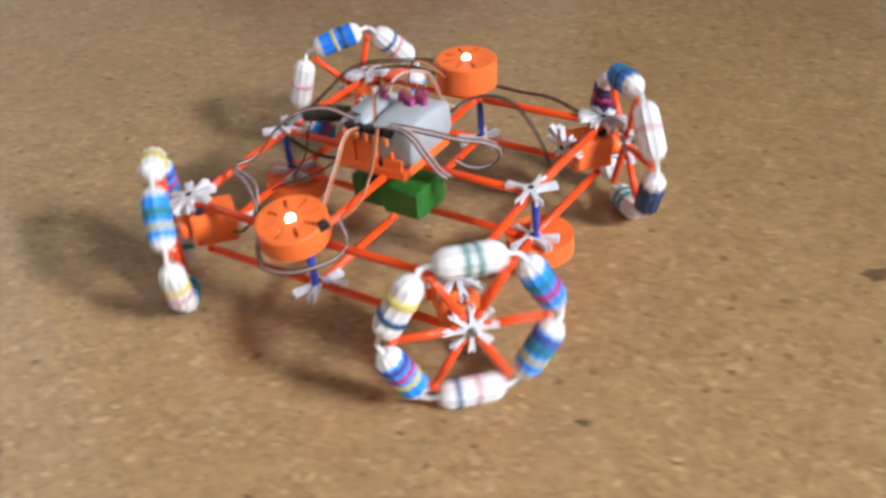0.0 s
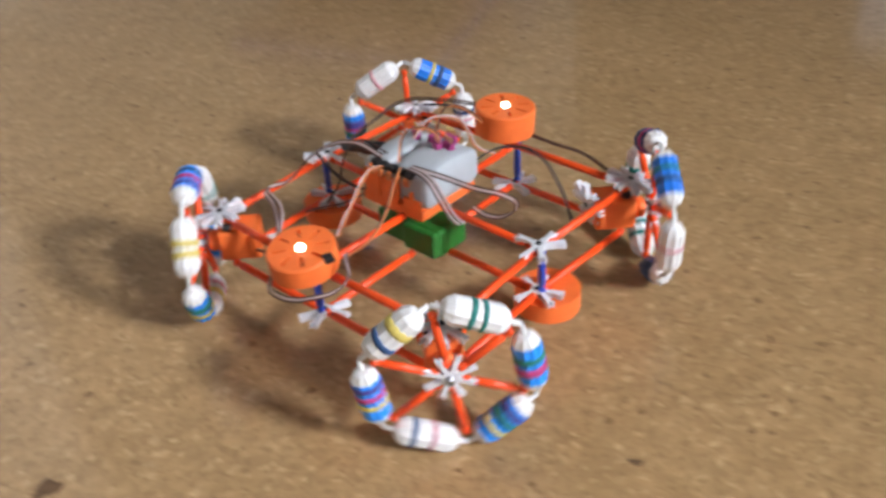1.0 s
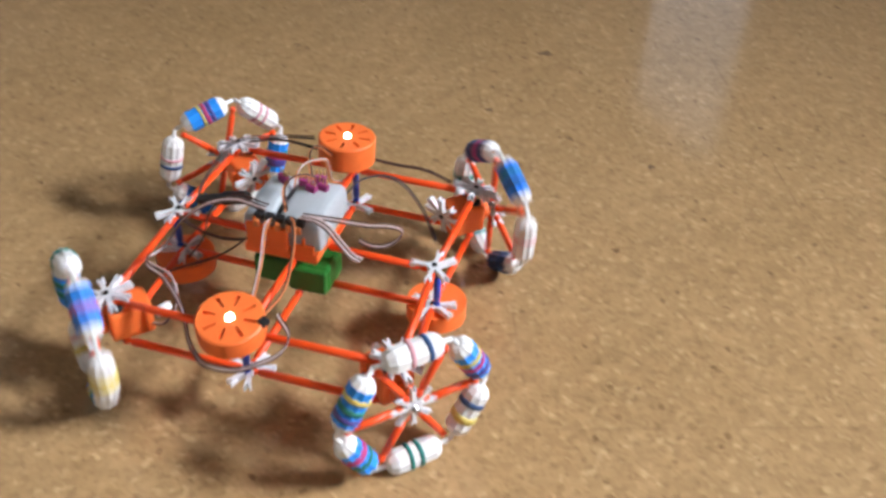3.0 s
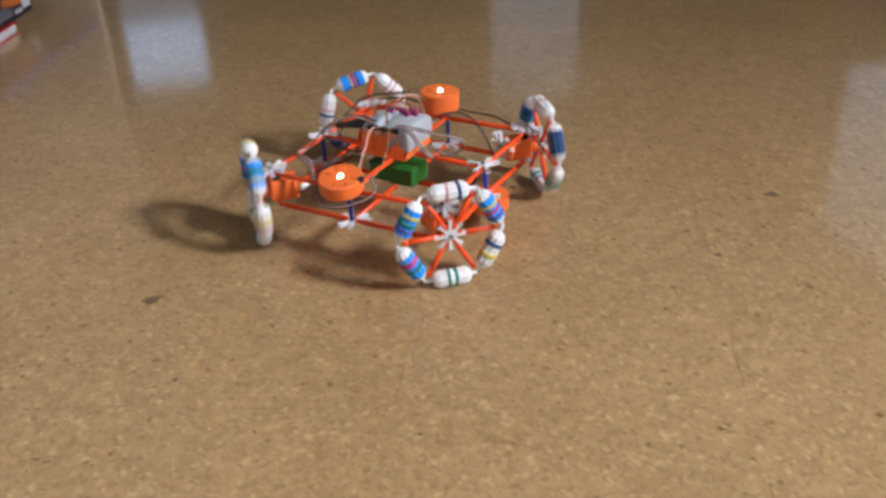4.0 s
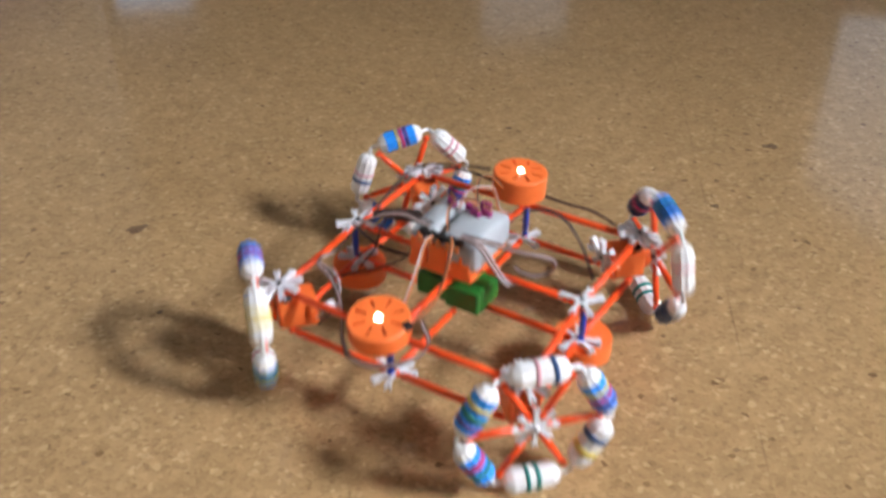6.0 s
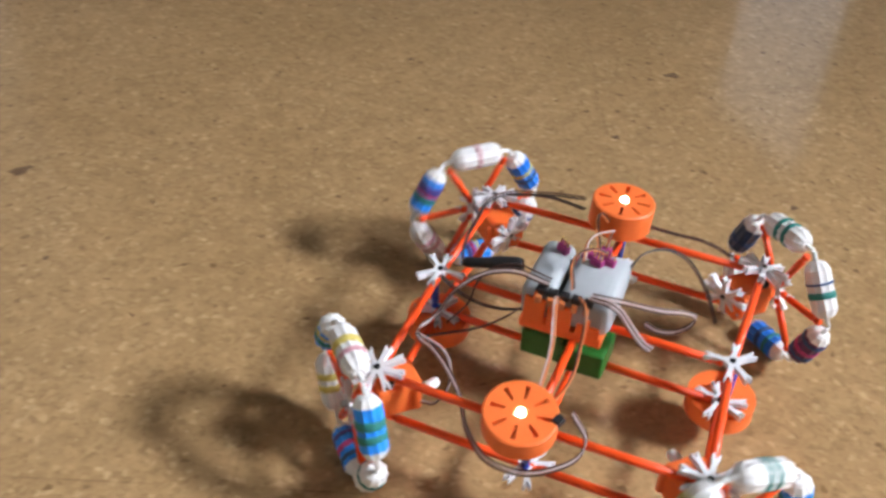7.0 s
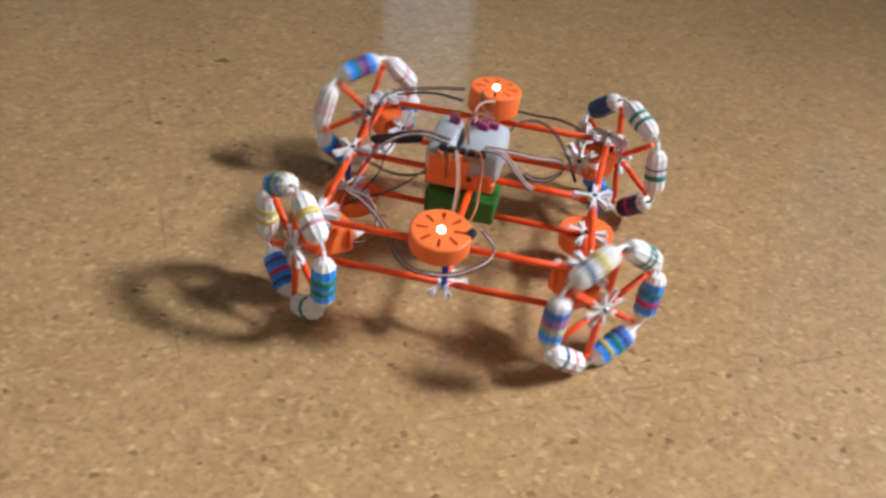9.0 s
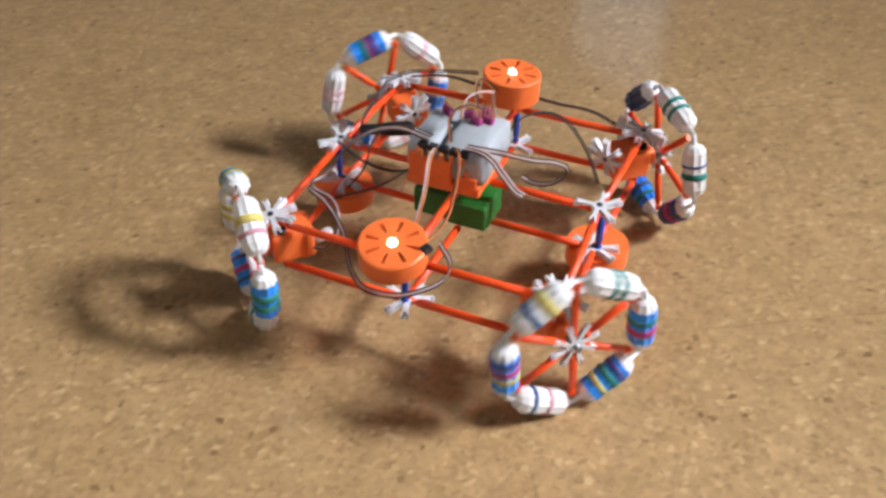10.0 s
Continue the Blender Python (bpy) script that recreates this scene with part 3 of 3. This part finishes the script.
# rollers clockwise from the top as seen from outside, with the wheel at angle 0
ROLLERS = {
    "front": [(M_WHITE, [(-0.003, 0.0016, ROSE, 4), (0.009, 0.0018, INK, -3)]), (M_BLUE, [(-0.004, 0.0018, YELL, 3), (0.002, 0.002, PINK, -4), (0.010, 0.002, VIOL, 3)]),
              (M_WHITE, [(-0.007, 0.0022, INK, 3), (0.005, 0.003, YELL, -5)]), (M_WHITE, [(-0.003, 0.0018, TEAL, 2), (0.004, 0.0016, TEAL, -3)]),
              (M_BLUE, [(-0.004, 0.002, TEAL, 4), (0.004, 0.003, PINK, -3)]), (M_BLUE, [(-0.002, 0.0022, TEAL, 3), (0.006, 0.0018, YELL, -2), (-0.009, 0.002, VIOL, 0)])],
    "back": [(M_BLUE, [(-0.0015, 0.002, PINK, 3), (0.003, 0.0012, YELL, -2), (-0.006, 0.0016, VIOL, 2)]), (M_WHITE, [(-0.002, 0.0013, ROSE, 3), (0.006, 0.0018, INK, -3)]),
             (M_ROYAL, [(0.002, 0.0016, YELL, 3), (-0.005, 0.002, INK, 0)]), (M_WHITE, [(0.0, 0.0016, ROSE, 2)]),
             (M_BLUE, [(0.004, 0.0022, TEAL, 4), (-0.005, 0.004, VIOL, 3), (0.0, 0.0014, PINK, 0)]), (M_WHITE, [(-0.004, 0.0014, ROSE, 3), (0.004, 0.0014, ROSE, -2)])],
    "right": [(M_WHITE, [(-0.005, 0.002, TEAL, 3), (0.004, 0.002, TEAL, -3)]), (M_NAVY, [(0.004, 0.0016, INK, 2)]),
              (M_WHITE, [(0.002, 0.0018, ROSE, 3)]), (M_ROYAL, [(-0.003, 0.002, INK, 3), (0.006, 0.0016, TEAL, 0)]),
              (M_PLUM, [(-0.002, 0.002, PINK, 2), (0.009, 0.002, INK, 3), (-0.009, 0.0012, INK, 0)]), (M_WHITE, [(-0.004, 0.0026, TEAL, 2), (0.005, 0.0009, INK, -3)])],
    "left": [(M_BLUE, [(-0.004, 0.003, TEAL, 3), (0.006, 0.002, YELL, 2)]), (M_WHITE, [(-0.003, 0.003, YELL, 3), (0.007, 0.0018, ROSE, -2)]),
             (M_BLUE, [(-0.003, 0.003, TEAL, 3), (0.006, 0.0025, TEAL, -3)]), (M_WHITE, [(-0.006, 0.002, TEAL, 3)]),
             (M_BLUE, [(0.0, 0.0022, PINK, 3), (-0.009, 0.0016, INK, 0), (0.009, 0.0016, VIOL, 0)]), (M_WHITE, [(-0.003, 0.0025, YELL, 3), (0.005, 0.0025, YELL, -3)])],
}
SIDES = {"front": 0, "right": 90, "back": 180, "left": -90}
HUBS = {"front": (0.002, -0.1715), "right": (0, -0.1705), "back": (0.006, -0.1745), "left": (0, -0.1705)}


def build_robot():
    robot = tagged(new("rolling_robot"), "orange rod-built robot with four striped omni wheels on cork", "robot")
    star8, star5 = star_mesh(range(0, 360, 45)), star_mesh((0, 45, 135, 180, 270))
    star4 = star_mesh((20, 110, 160, 250, 335))
    wheels = {}
    half = Vector((R_MID, R_MID, 0)).length
    edge_rod = rod_mesh(half - 0.006)
    inner_rod = rod_mesh(half - 0.022)
    post = rod_mesh(Z_UP - Z_LOW, 0.0027, "post", M_POST)
    pod, tall_pod = pod_mesh(), pod_mesh(height=0.021)
    spoke = rod_mesh(0.0415, 0.0027, "spoke")
    servo_body = bmesh.new()
    box_into(servo_body, (0.025, 0.031, 0.025), pose(0, 0, 0), 0.0025)
    box_into(servo_body, (0.032, 0.004, 0.018), pose(0, 0.011, 0.001), 0.001)
    lathe_into(servo_body, [(0, 0.008), (0.006, 0.008), (0.0075, 0.006)], pose(0, -0.0165, -0.001, 90), 16)
    servo_mesh = mesh_of("servo", servo_body, M_PRINT)
    hub_mesh = star_mesh(range(0, 360, 45), 0.0155, 0.004, 0.8)

    for side, turn in SIDES.items():
        out = pose(0, 0, 0, 0, 0, turn)          # its -y points outwards
        # corner: servo, upper connector, inner connector
        part("servo", servo_mesh, (), robot, "orange printed servo block", out @ pose(0, -0.1395, 0.0605))
        for x in (-0.0085, 0.0095):
            bm = bmesh.new()
            lathe_into(bm, [(0, 0.0036), (0.003, 0.0038), (0.0036, 0.003)], Matrix(), 12)
            part("rubber_stop", bm, M_BLACK, robot, "small black rubber stop", out @ pose(x, -0.147, 0.0745))
        part("connector", star8, (), robot, "white eight-arm connector", out @ pose(0, -R_CORNER, Z_UP + 0.0035, 12))
        if side in ("back", "right"):
            part("connector", star8, (), robot, "white eight-arm connector", out @ pose(0, -0.1210, 0.066, 78, 0, 20))
        else:
            bm = bmesh.new()
            lathe_into(bm, [(0, 0.0035), (0.004, 0.0042), (0.012, 0.0034), (0.0135, 0.002)], Matrix(), 10)
            part("plug", bm, M_WHITE, robot, "small white plug", out @ pose(0.006, -0.1225, 0.058, -75, 0, 10))
        for z in (Z_UP, Z_LOW):
            for s in (-1, 1):
                a = out @ Vector((s * 0.0045, -R_CORNER + 0.0045, z if z == Z_UP else z - 0.001))
                b = min((Vector((*m, z)) for m in MIDS), key=lambda v: (v - out @ Vector((s * R_MID, -R_MID, z))).length)
                part("rod", edge_rod, (), robot, "", along(a, b)[0])
        # wheel
        wheel = part("wheel", hub_mesh, (), robot, "omni wheel with six banded rollers", out @ pose(*HUBS[side], WHEEL_R))
        wheels[side] = wheel
        bm = bmesh.new()
        lathe_into(bm, [(-0.006, 0.0024), (0.020, 0.0024)], pose(0, 0, 0, -90), 10)
        part("axle", bm, M_AXLE, wheel, "steel axle")
        for k in range(6):
            a = radians(60 * k)
            d = Vector((math.sin(a), 0, math.cos(a)))
            part("spoke", spoke, (), wheel, "", along(d * 0.008, d * 0.050)[0])
        for k, (body, bands) in enumerate(ROLLERS[side]):
            a = 60 * k
            part("roller", roller_mesh(body, bands), (), wheel, "blue banded roller" if body is M_BLUE else "banded roller", pose(0, 0, 0, 0, a) @ pose(0, 0, 0.0492) @ pose(0, 0, 0, 0, 90))
    for w in wheels.values():      # spokes reach the joints between rollers
        for o in w.children:
            if o.name.startswith("spoke"):
                o.matrix_basis = pose(0, 0.0012, 0, 0, 30) @ o.matrix_basis
    # hub connectors stand upright
    for side, w in wheels.items():
        w.data = w.data.copy()
        w.data.transform(pose(0, 0, 0, 90))

    # sides of the frame
    for k, (sx, sy) in enumerate(((-1, -1), (1, -1), (1, 1), (-1, 1))):
        x, y = MIDS[k]
        turn = math.degrees(math.atan2(sy, sx))
        lamp_on_top = k in (0, 2)
        rise = 0.012 if k == 2 else 0.0
        part("post", post, (), robot, "blue upright rod", pose(x * 1.03, y * 1.03, Z_LOW))
        part("connector", star4, (), robot, "white connector", pose(x, y, Z_LOW, 0, 0, turn))
        if not lamp_on_top:
            part("connector", star5, (), robot, "white connector", pose(x, y, Z_UP + 0.002, 0, 0, turn - 90))
        for z in (Z_UP, Z_LOW):
            a, b = Vector((x * 0.95, y * 0.95, z)), Vector((x * 0.2, y * 0.2, z))
            part("rod", inner_rod, (), robot, "", along(a, b)[0])
        at = (pose(-0.0868, -0.0762, 0.0905, 8, -5), pose(0.0795, -0.0655, 0.032, 180), pose(0.0675, 0.0715, 0.1063, 1, 2), pose(-0.0755, 0.0795, 0.032, 180))[k]
        pd = part("light_pod", tall_pod if k == 2 else pod, (), robot, "round orange printed lamp pod with radial slots", at)
        bm = bmesh.new()
        lathe_into(bm, [(0.003, 0.0030), (0.0075, 0.0030), (0.0095, 0.0022), (0.0103, 0.001)], pose(0, 0, 0.00275 if k == 2 else 0), 14)
        for f in bm.faces:
            f.smooth = True
        part("lamp", bm, M_LED if lamp_on_top else M_GEL, pd, "glowing white lamp" if lamp_on_top else "unlit white lamp")
        if k == 0:
            bm = bmesh.new()
            box_into(bm, (0.007, 0.006, 0.005), pose(0.0185, -0.0135, 0.0065, 0, 0, 20), 0.001)
            part("socket", bm, M_BLACK, pd, "small black socket")
        if k == 2:
            part("rod", rod_mesh(rise + 0.014, 0.0027, "post", M_POST), (), robot, "short blue rod", pose(x * 1.03, y * 1.0, Z_UP - 0.002))

    # the electronics in the middle: x runs along the socket side, y to the back
    tray_at = pose(-0.006, 0.009, 0, 0, 0, -45)
    bm = bmesh.new()
    box_into(bm, (0.058, 0.060, 0.008), tray_at @ pose(0, 0.002, 0.0835), 0.0015)
    for x, w, rise in ((-0.0195, 0.015, 0.021), (-0.002, 0.017, 0.020), (0.0185, 0.016, 0.009)):
        box_into(bm, (w, 0.003, rise), tray_at @ pose(x, -0.0262, 0.086 + rise / 2), 0.0008)
        box_into(bm, (0.002, 0.003, 0.006), tray_at @ pose(x, -0.0262, 0.0885 + rise), 0.0004)
    box_into(bm, (0.0455, 0.003, 0.016), tray_at @ pose(0, 0.0262, 0.094), 0.0008)
    part("tray", bm, M_PRINT, robot, "orange printed tray")
    for x, w, tall in ((-0.0190, 0.0235, 0.026), (0.0135, 0.0370, 0.027)):
        bm = bmesh.new()
        box_into(bm, (w, 0.060, tall), tray_at @ pose(x, 0.005, 0.087 + tall / 2), 0.006)
        bmesh.ops.subdivide_edges(bm, edges=bm.edges[:], cuts=2, use_grid_fill=True)
        for v in bm.verts:
            p = tray_at.inverted() @ v.co
            if p.z > 0.105:
                slope = (p.y + 0.025) / 0.059
                p.z += 0.004 * math.sin(math.pi * min(max(slope, 0), 1)) - 0.004 * max(0, 0.35 - slope)
                p.x += (p.z - 0.105) * (-0.12 if p.x > x else 0.12)
            v.co = tray_at @ p + Vector((noise.noise(p * 90), noise.noise(p * 90 + Vector((7, 0, 0))), noise.noise(p * 70))) * 0.0008
        for f in bm.faces:
            f.smooth = True
        part("shell", bm, M_GEL, robot, "milky white electronics shell")
    bm = bmesh.new()
    box_into(bm, (0.062, 0.031, 0.023), tray_at @ pose(0.0015, 0.0, 0.0545), 0.0022)
    box_into(bm, (0.031, 0.007, 0.021), tray_at @ pose(0.0165, -0.0172, 0.0548), 0.0018)
    part("battery", bm, M_BATT, robot, "green battery block with a stepped front")
    # row of sockets along the front of the shell
    for k in range(5):
        x = -0.017 + 0.0082 * k
        bm = bmesh.new()
        box_into(bm, (0.0066, 0.006, 0.005), tray_at @ pose(x, -0.0235, 0.1125, 0, 0, 4 * (k % 3 - 1)), 0.0008)
        part("socket", bm, M_BLACK, robot, "black wire socket")
        bm = bmesh.new()
        box_into(bm, (0.0042, 0.0025, 0.006), tray_at @ pose(x, -0.0283, 0.1085), 0.0006)
        part("pin_block", bm, M_ORWIRE, robot, "small orange plug")
    # magenta headers on top
    for x, y, r in ((0.003, 0.018, 95), (0.0105, 0.012, 70), (0.018, 0.016, 80), (0.012, 0.026, 100), (-0.0150, 0.018, 60)):
        bm = bmesh.new()
        at = tray_at @ pose(x, y, 0.1190, 6, 0, r)
        box_into(bm, (0.0048, 0.0092, 0.007), at, 0.0008)
        for j in range(3):
            lathe_into(bm, [(0, 0.0006), (0.0055, 0.0006)], at @ pose(0, -0.003 + 0.003 * j, 0.003), 6, [1])
        part("pin_header", bm, (M_PINS, M_GOLD), robot, "magenta pin header with gold pins")
    bm = bmesh.new()
    lathe_into(bm, [(0, 0.0022), (0.003, 0.004), (0.020, 0.0042), (0.024, 0.0055), (0.042, 0.0055), (0.045, 0.004)], along((-0.062, 0.072, 0.092), (-0.019, 0.037, 0.104))[0], 12)
    part("power_plug", bm, M_BLACK, robot, "black power plug")

    # wires
    def cable(points, mats, spread=(0.0015, 0.0, 0.0008), label="three-strand servo lead"):
        for j, mat in enumerate(mats):
            off = Vector(spread) * (j - (len(mats) - 1) / 2)
            part("wire", tube([Vector(p) + off for p in points], 0.00065), mat, robot, label)
    lead = (M_BROWN, M_PINKWIRE, M_BROWN)
    # to the front lamp pod: straight pale lead and a dark one
    cable([(-0.031, -0.010, 0.117), (-0.040, -0.024, 0.121), (-0.052, -0.045, 0.110), (-0.064, -0.058, 0.092)], (M_PINKWIRE, M_ORWIRE), (0.0014, -0.0008, 0.0), "pale lamp lead")
    cable([(-0.018, -0.016, 0.117), (-0.021, -0.030, 0.119), (-0.030, -0.044, 0.100), (-0.042, -0.056, 0.086), (-0.060, -0.064, 0.078)], (M_BROWN, M_ORWIRE), label="dark lamp lead")
    # loose bundle that hangs over the shell's corner
    cable([(-0.012, -0.020, 0.119), (0.000, -0.032, 0.117), (0.010, -0.042, 0.102), (0.016, -0.049, 0.093), (0.021, -0.051, 0.089)], (M_BROWN, M_PINKWIRE, M_BROWN, M_PINKWIRE), (0.0016, 0.0008, 0.0), "loose pale lead")
    cable([(-0.010, -0.019, 0.119), (0.010, -0.030, 0.116), (0.034, -0.039, 0.109), (0.052, -0.042, 0.104), (0.061, -0.041, 0.095), (0.054, -0.038, 0.085), (0.040, -0.032, 0.083), (0.032, -0.026, 0.087)], (M_BROWN, M_PINKWIRE, M_BROWN), (0.0012, 0.0012, 0.0006), "looped pale lead")
    # to the right corner
    cable([(0.036, 0.010, 0.104), (0.058, 0.020, 0.108), (0.082, 0.016, 0.104), (0.098, 0.002, 0.084), (0.108, -0.012, 0.052)], (M_BROWN, M_BLACK), label="dark servo lead")
    # to the left corner, round the side rod
    cable([(-0.030, 0.002, 0.118), (-0.052, 0.020, 0.122), (-0.080, 0.030, 0.110), (-0.103, 0.026, 0.090), (-0.118, 0.016, 0.090), (-0.112, 0.000, 0.086), (-0.108, -0.030, 0.078), (-0.112, -0.062, 0.068), (-0.106, -0.094, 0.074), (-0.082, -0.110, 0.080), (-0.058, -0.106, 0.088), (-0.058, -0.088, 0.097)], (M_BROWN, M_PINKWIRE, M_BROWN), (0.0010, 0.0010, 0.0008))
    cable([(-0.118, 0.016, 0.090), (-0.106, -0.010, 0.084), (-0.118, -0.022, 0.062), (-0.128, -0.014, 0.058)], (M_BROWN, M_PINKWIRE), (0.0013, 0.001, 0.0))
    # crossing leads behind the left side
    cable([(-0.028, 0.020, 0.080), (-0.050, 0.042, 0.070), (-0.068, 0.052, 0.078), (-0.082, 0.066, 0.090)], (M_BLACK, M_BROWN), label="dark lead")
    cable([(-0.030, 0.022, 0.086), (-0.060, 0.030, 0.066), (-0.086, 0.046, 0.052), (-0.100, 0.060, 0.040)], (M_BROWN, M_BROWN), label="dark lead")
    cable([(-0.026, 0.006, 0.118), (-0.045, 0.030, 0.118), (-0.060, 0.046, 0.096), (-0.066, 0.050, 0.072), (-0.078, 0.058, 0.050)], (M_BROWN,), label="thin dark lead")
    # to the back corner and along the back rod to the rear pod
    cable([(0.046, 0.090, 0.111), (0.022, 0.112, 0.106), (-0.012, 0.128, 0.100), (-0.034, 0.112, 0.094), (-0.052, 0.092, 0.090), (-0.060, 0.076, 0.090)], (M_BLACK, M_BROWN), (0.0, 0.0012, 0.0015), "dark lead")
    cable([(0.052, 0.098, 0.094), (0.030, 0.120, 0.096), (0.006, 0.140, 0.090)], (M_BROWN, M_BLACK), label="dark lead")
    cable([(0.010, 0.010, 0.131), (0.016, 0.026, 0.139), (0.030, 0.044, 0.132), (0.050, 0.060, 0.108), (0.060, 0.066, 0.094)], (M_ORWIRE, M_BROWN), label="orange lead")
    cable([(-0.006, 0.002, 0.131), (0.004, 0.014, 0.138), (0.022, 0.018, 0.137), (0.034, 0.034, 0.118), (0.042, 0.046, 0.096), (0.058, 0.062, 0.080)], (M_ORWIRE, M_PINKWIRE), label="orange lead")
    cable([(-0.018, -0.008, 0.118), (-0.012, 0.004, 0.134), (0.002, 0.006, 0.136), (0.012, 0.004, 0.131)], (M_ORWIRE, M_BROWN), label="orange lead")
    cable([(0.084, 0.066, 0.094), (0.104, 0.052, 0.090), (0.124, 0.036, 0.088), (0.140, 0.022, 0.080)], (M_BROWN, M_BROWN), label="dark lead")
    return robot, wheels


ROBOT, WHEELS = build_robot()

# ------------------------------------------------------------------ motion
PATH = [  # seconds, x, y, turn
    (0.0, -0.6158, -0.1328, 17.65),
    (0.2, -0.6654, -0.0878, 15.55),
    (0.5, -0.7278, -0.0260, 13.38),
    (0.6, -0.7209, -0.0356, 12.14),
    (0.7, -0.6967, -0.0560, 11.04),
    (0.8, -0.6742, -0.0860, 9.87),
    (1.0, -0.6341, -0.1319, 7.11),
    (1.2, -0.5957, -0.1729, 6.03),
    (1.5, -0.4111, -0.2930, 4.11),
    (1.7, -0.2849, -0.3861, 2.92),
    (2.0, -0.1271, -0.5125, 2.29),
    (2.3, -0.0461, -0.5533, 4.22),
    (2.5, 0.0348, -0.6433, 5.77),
    (2.6, 0.0413, -0.6276, 6.89),
    (2.7, 0.0355, -0.6134, 7.61),
    (3.8, 0.0022, -0.1594, 2.99),
    (4.0, 0.0042, -0.0696, 3.12),
    (4.4, 0.0030, 0.1032, 0.96),
    (4.5, 0.0036, 0.1505, 0.28),
    (4.6, 0.0040, 0.1407, -0.06),
    (4.7, 0.0042, 0.1147, -0.23),
    (5.0, 0.0000, 0.0000, 0.01),
    (5.2, -0.0011, -0.0788, 0.24),
    (5.5, -0.0026, -0.2060, 0.39),
    (5.7, -0.0014, -0.3011, -1.25),
    (6.0, -0.0119, -0.4185, 0.27),
    (6.2, -0.0170, -0.4985, -0.24),
    (7.3, 0.1699, -0.6063, 4.52),
    (7.5, 0.2133, -0.6178, 3.07),
    (7.7, 0.2711, -0.6225, 2.29),
    (7.9, 0.3408, -0.6059, 1.64),
    (8.0, 0.3673, -0.6022, 1.29),
    (8.2, 0.4357, -0.5929, -0.44),
    (8.4, 0.4896, -0.5941, -2.32),
    (8.5, 0.5168, -0.5954, -2.99),
    (8.6, 0.5420, -0.5995, -3.96),
    (8.8, 0.4850, -0.6177, -4.71),
    (9.0, 0.4413, -0.6129, -3.99),
    (9.2, 0.3900, -0.6072, -3.13),
    (9.5, 0.2904, -0.6096, -5.73),
    (9.7, 0.2282, -0.6045, -5.58),
    (10.0, 0.1611, -0.6058, -6.14),
]
# degrees that each wheel has rolled at the times of PATH
ROLLED = {
    "front": (183, 118, 30, 54, 93, 129, 200, 219, 368, 451, 550, 631, 706, 719, 718, 720, 720, 718, 717, 718, 719, 720, 720, 720, 720, 720, 722, 995, 1055, 1131, 1221, 1257, 1340, 1408, 1443, 1451, 1366, 1296, 1227, 1090, 1015, 926),
    "back": (614, 664, 735, 712, 676, 641, 572, 545, 383, 302, 212, 110, 22, 15, 18, 14, 14, 14, 14, 12, 11, 15, 14, 13, 3, 13, 13, -260, -347, -417, -498, -531, -621, -697, -734, -746, -663, -587, -521, -411, -324, -222),
    "right": (-173, -117, -40, -62, -97, -141, -215, -262, -400, -478, -575, -634, -737, -718, -700, -215, -125, 20, 60, 41, 6, -132, -212, -342, -440, -550, -628, -737, -738, -748, -737, -736, -732, -738, -740, -740, -754, -740, -729, -737, -732, -734),
    "left": (48, -2, -65, -41, -3, 44, 120, 166, 300, 388, 505, 573, 685, 668, 650, 140, 45, -123, -170, -149, -113, 36, 114, 240, 339, 475, 560, 693, 694, 704, 694, 693, 687, 689, 691, 687, 698, 691, 691, 692, 691, 694),
}


def dense(times, values, step=0.1):
    """Smooth steps between given values, by a cubic through them."""
    slopes = [0.0] * len(times)
    for i in range(len(times)):
        a, b = max(i - 1, 0), min(i + 1, len(times) - 1)
        slopes[i] = (values[b] - values[a]) / (times[b] - times[a])
    rows = []
    for k in range(int(round(times[-1] / step)) + 1):
        t = k * step
        i = max(j for j in range(len(times) - 1) if times[j] <= t + 1e-6)
        h = times[i + 1] - times[i]
        u = (t - times[i]) / h
        rows.append((t, values[i] * (2 * u**3 - 3 * u**2 + 1) + slopes[i] * h * (u**3 - 2 * u**2 + u) + values[i + 1] * (3 * u**2 - 2 * u**3) + slopes[i + 1] * h * (u**3 - u**2)))
    return rows


def motions():
    walk(ROBOT, [(t, pose(x, y, 0, 0, 0, turn)) for t, x, y, turn in PATH])
    times = [row[0] for row in PATH]
    for side, turn in SIDES.items():
        mount = pose(0, 0, 0, 0, 0, turn) @ pose(*HUBS[side], WHEEL_R)
        walk(WHEELS[side], [(t, mount @ pose(0, 0, 0, 0, a)) for t, a in dense(times, ROLLED[side])])


motions()
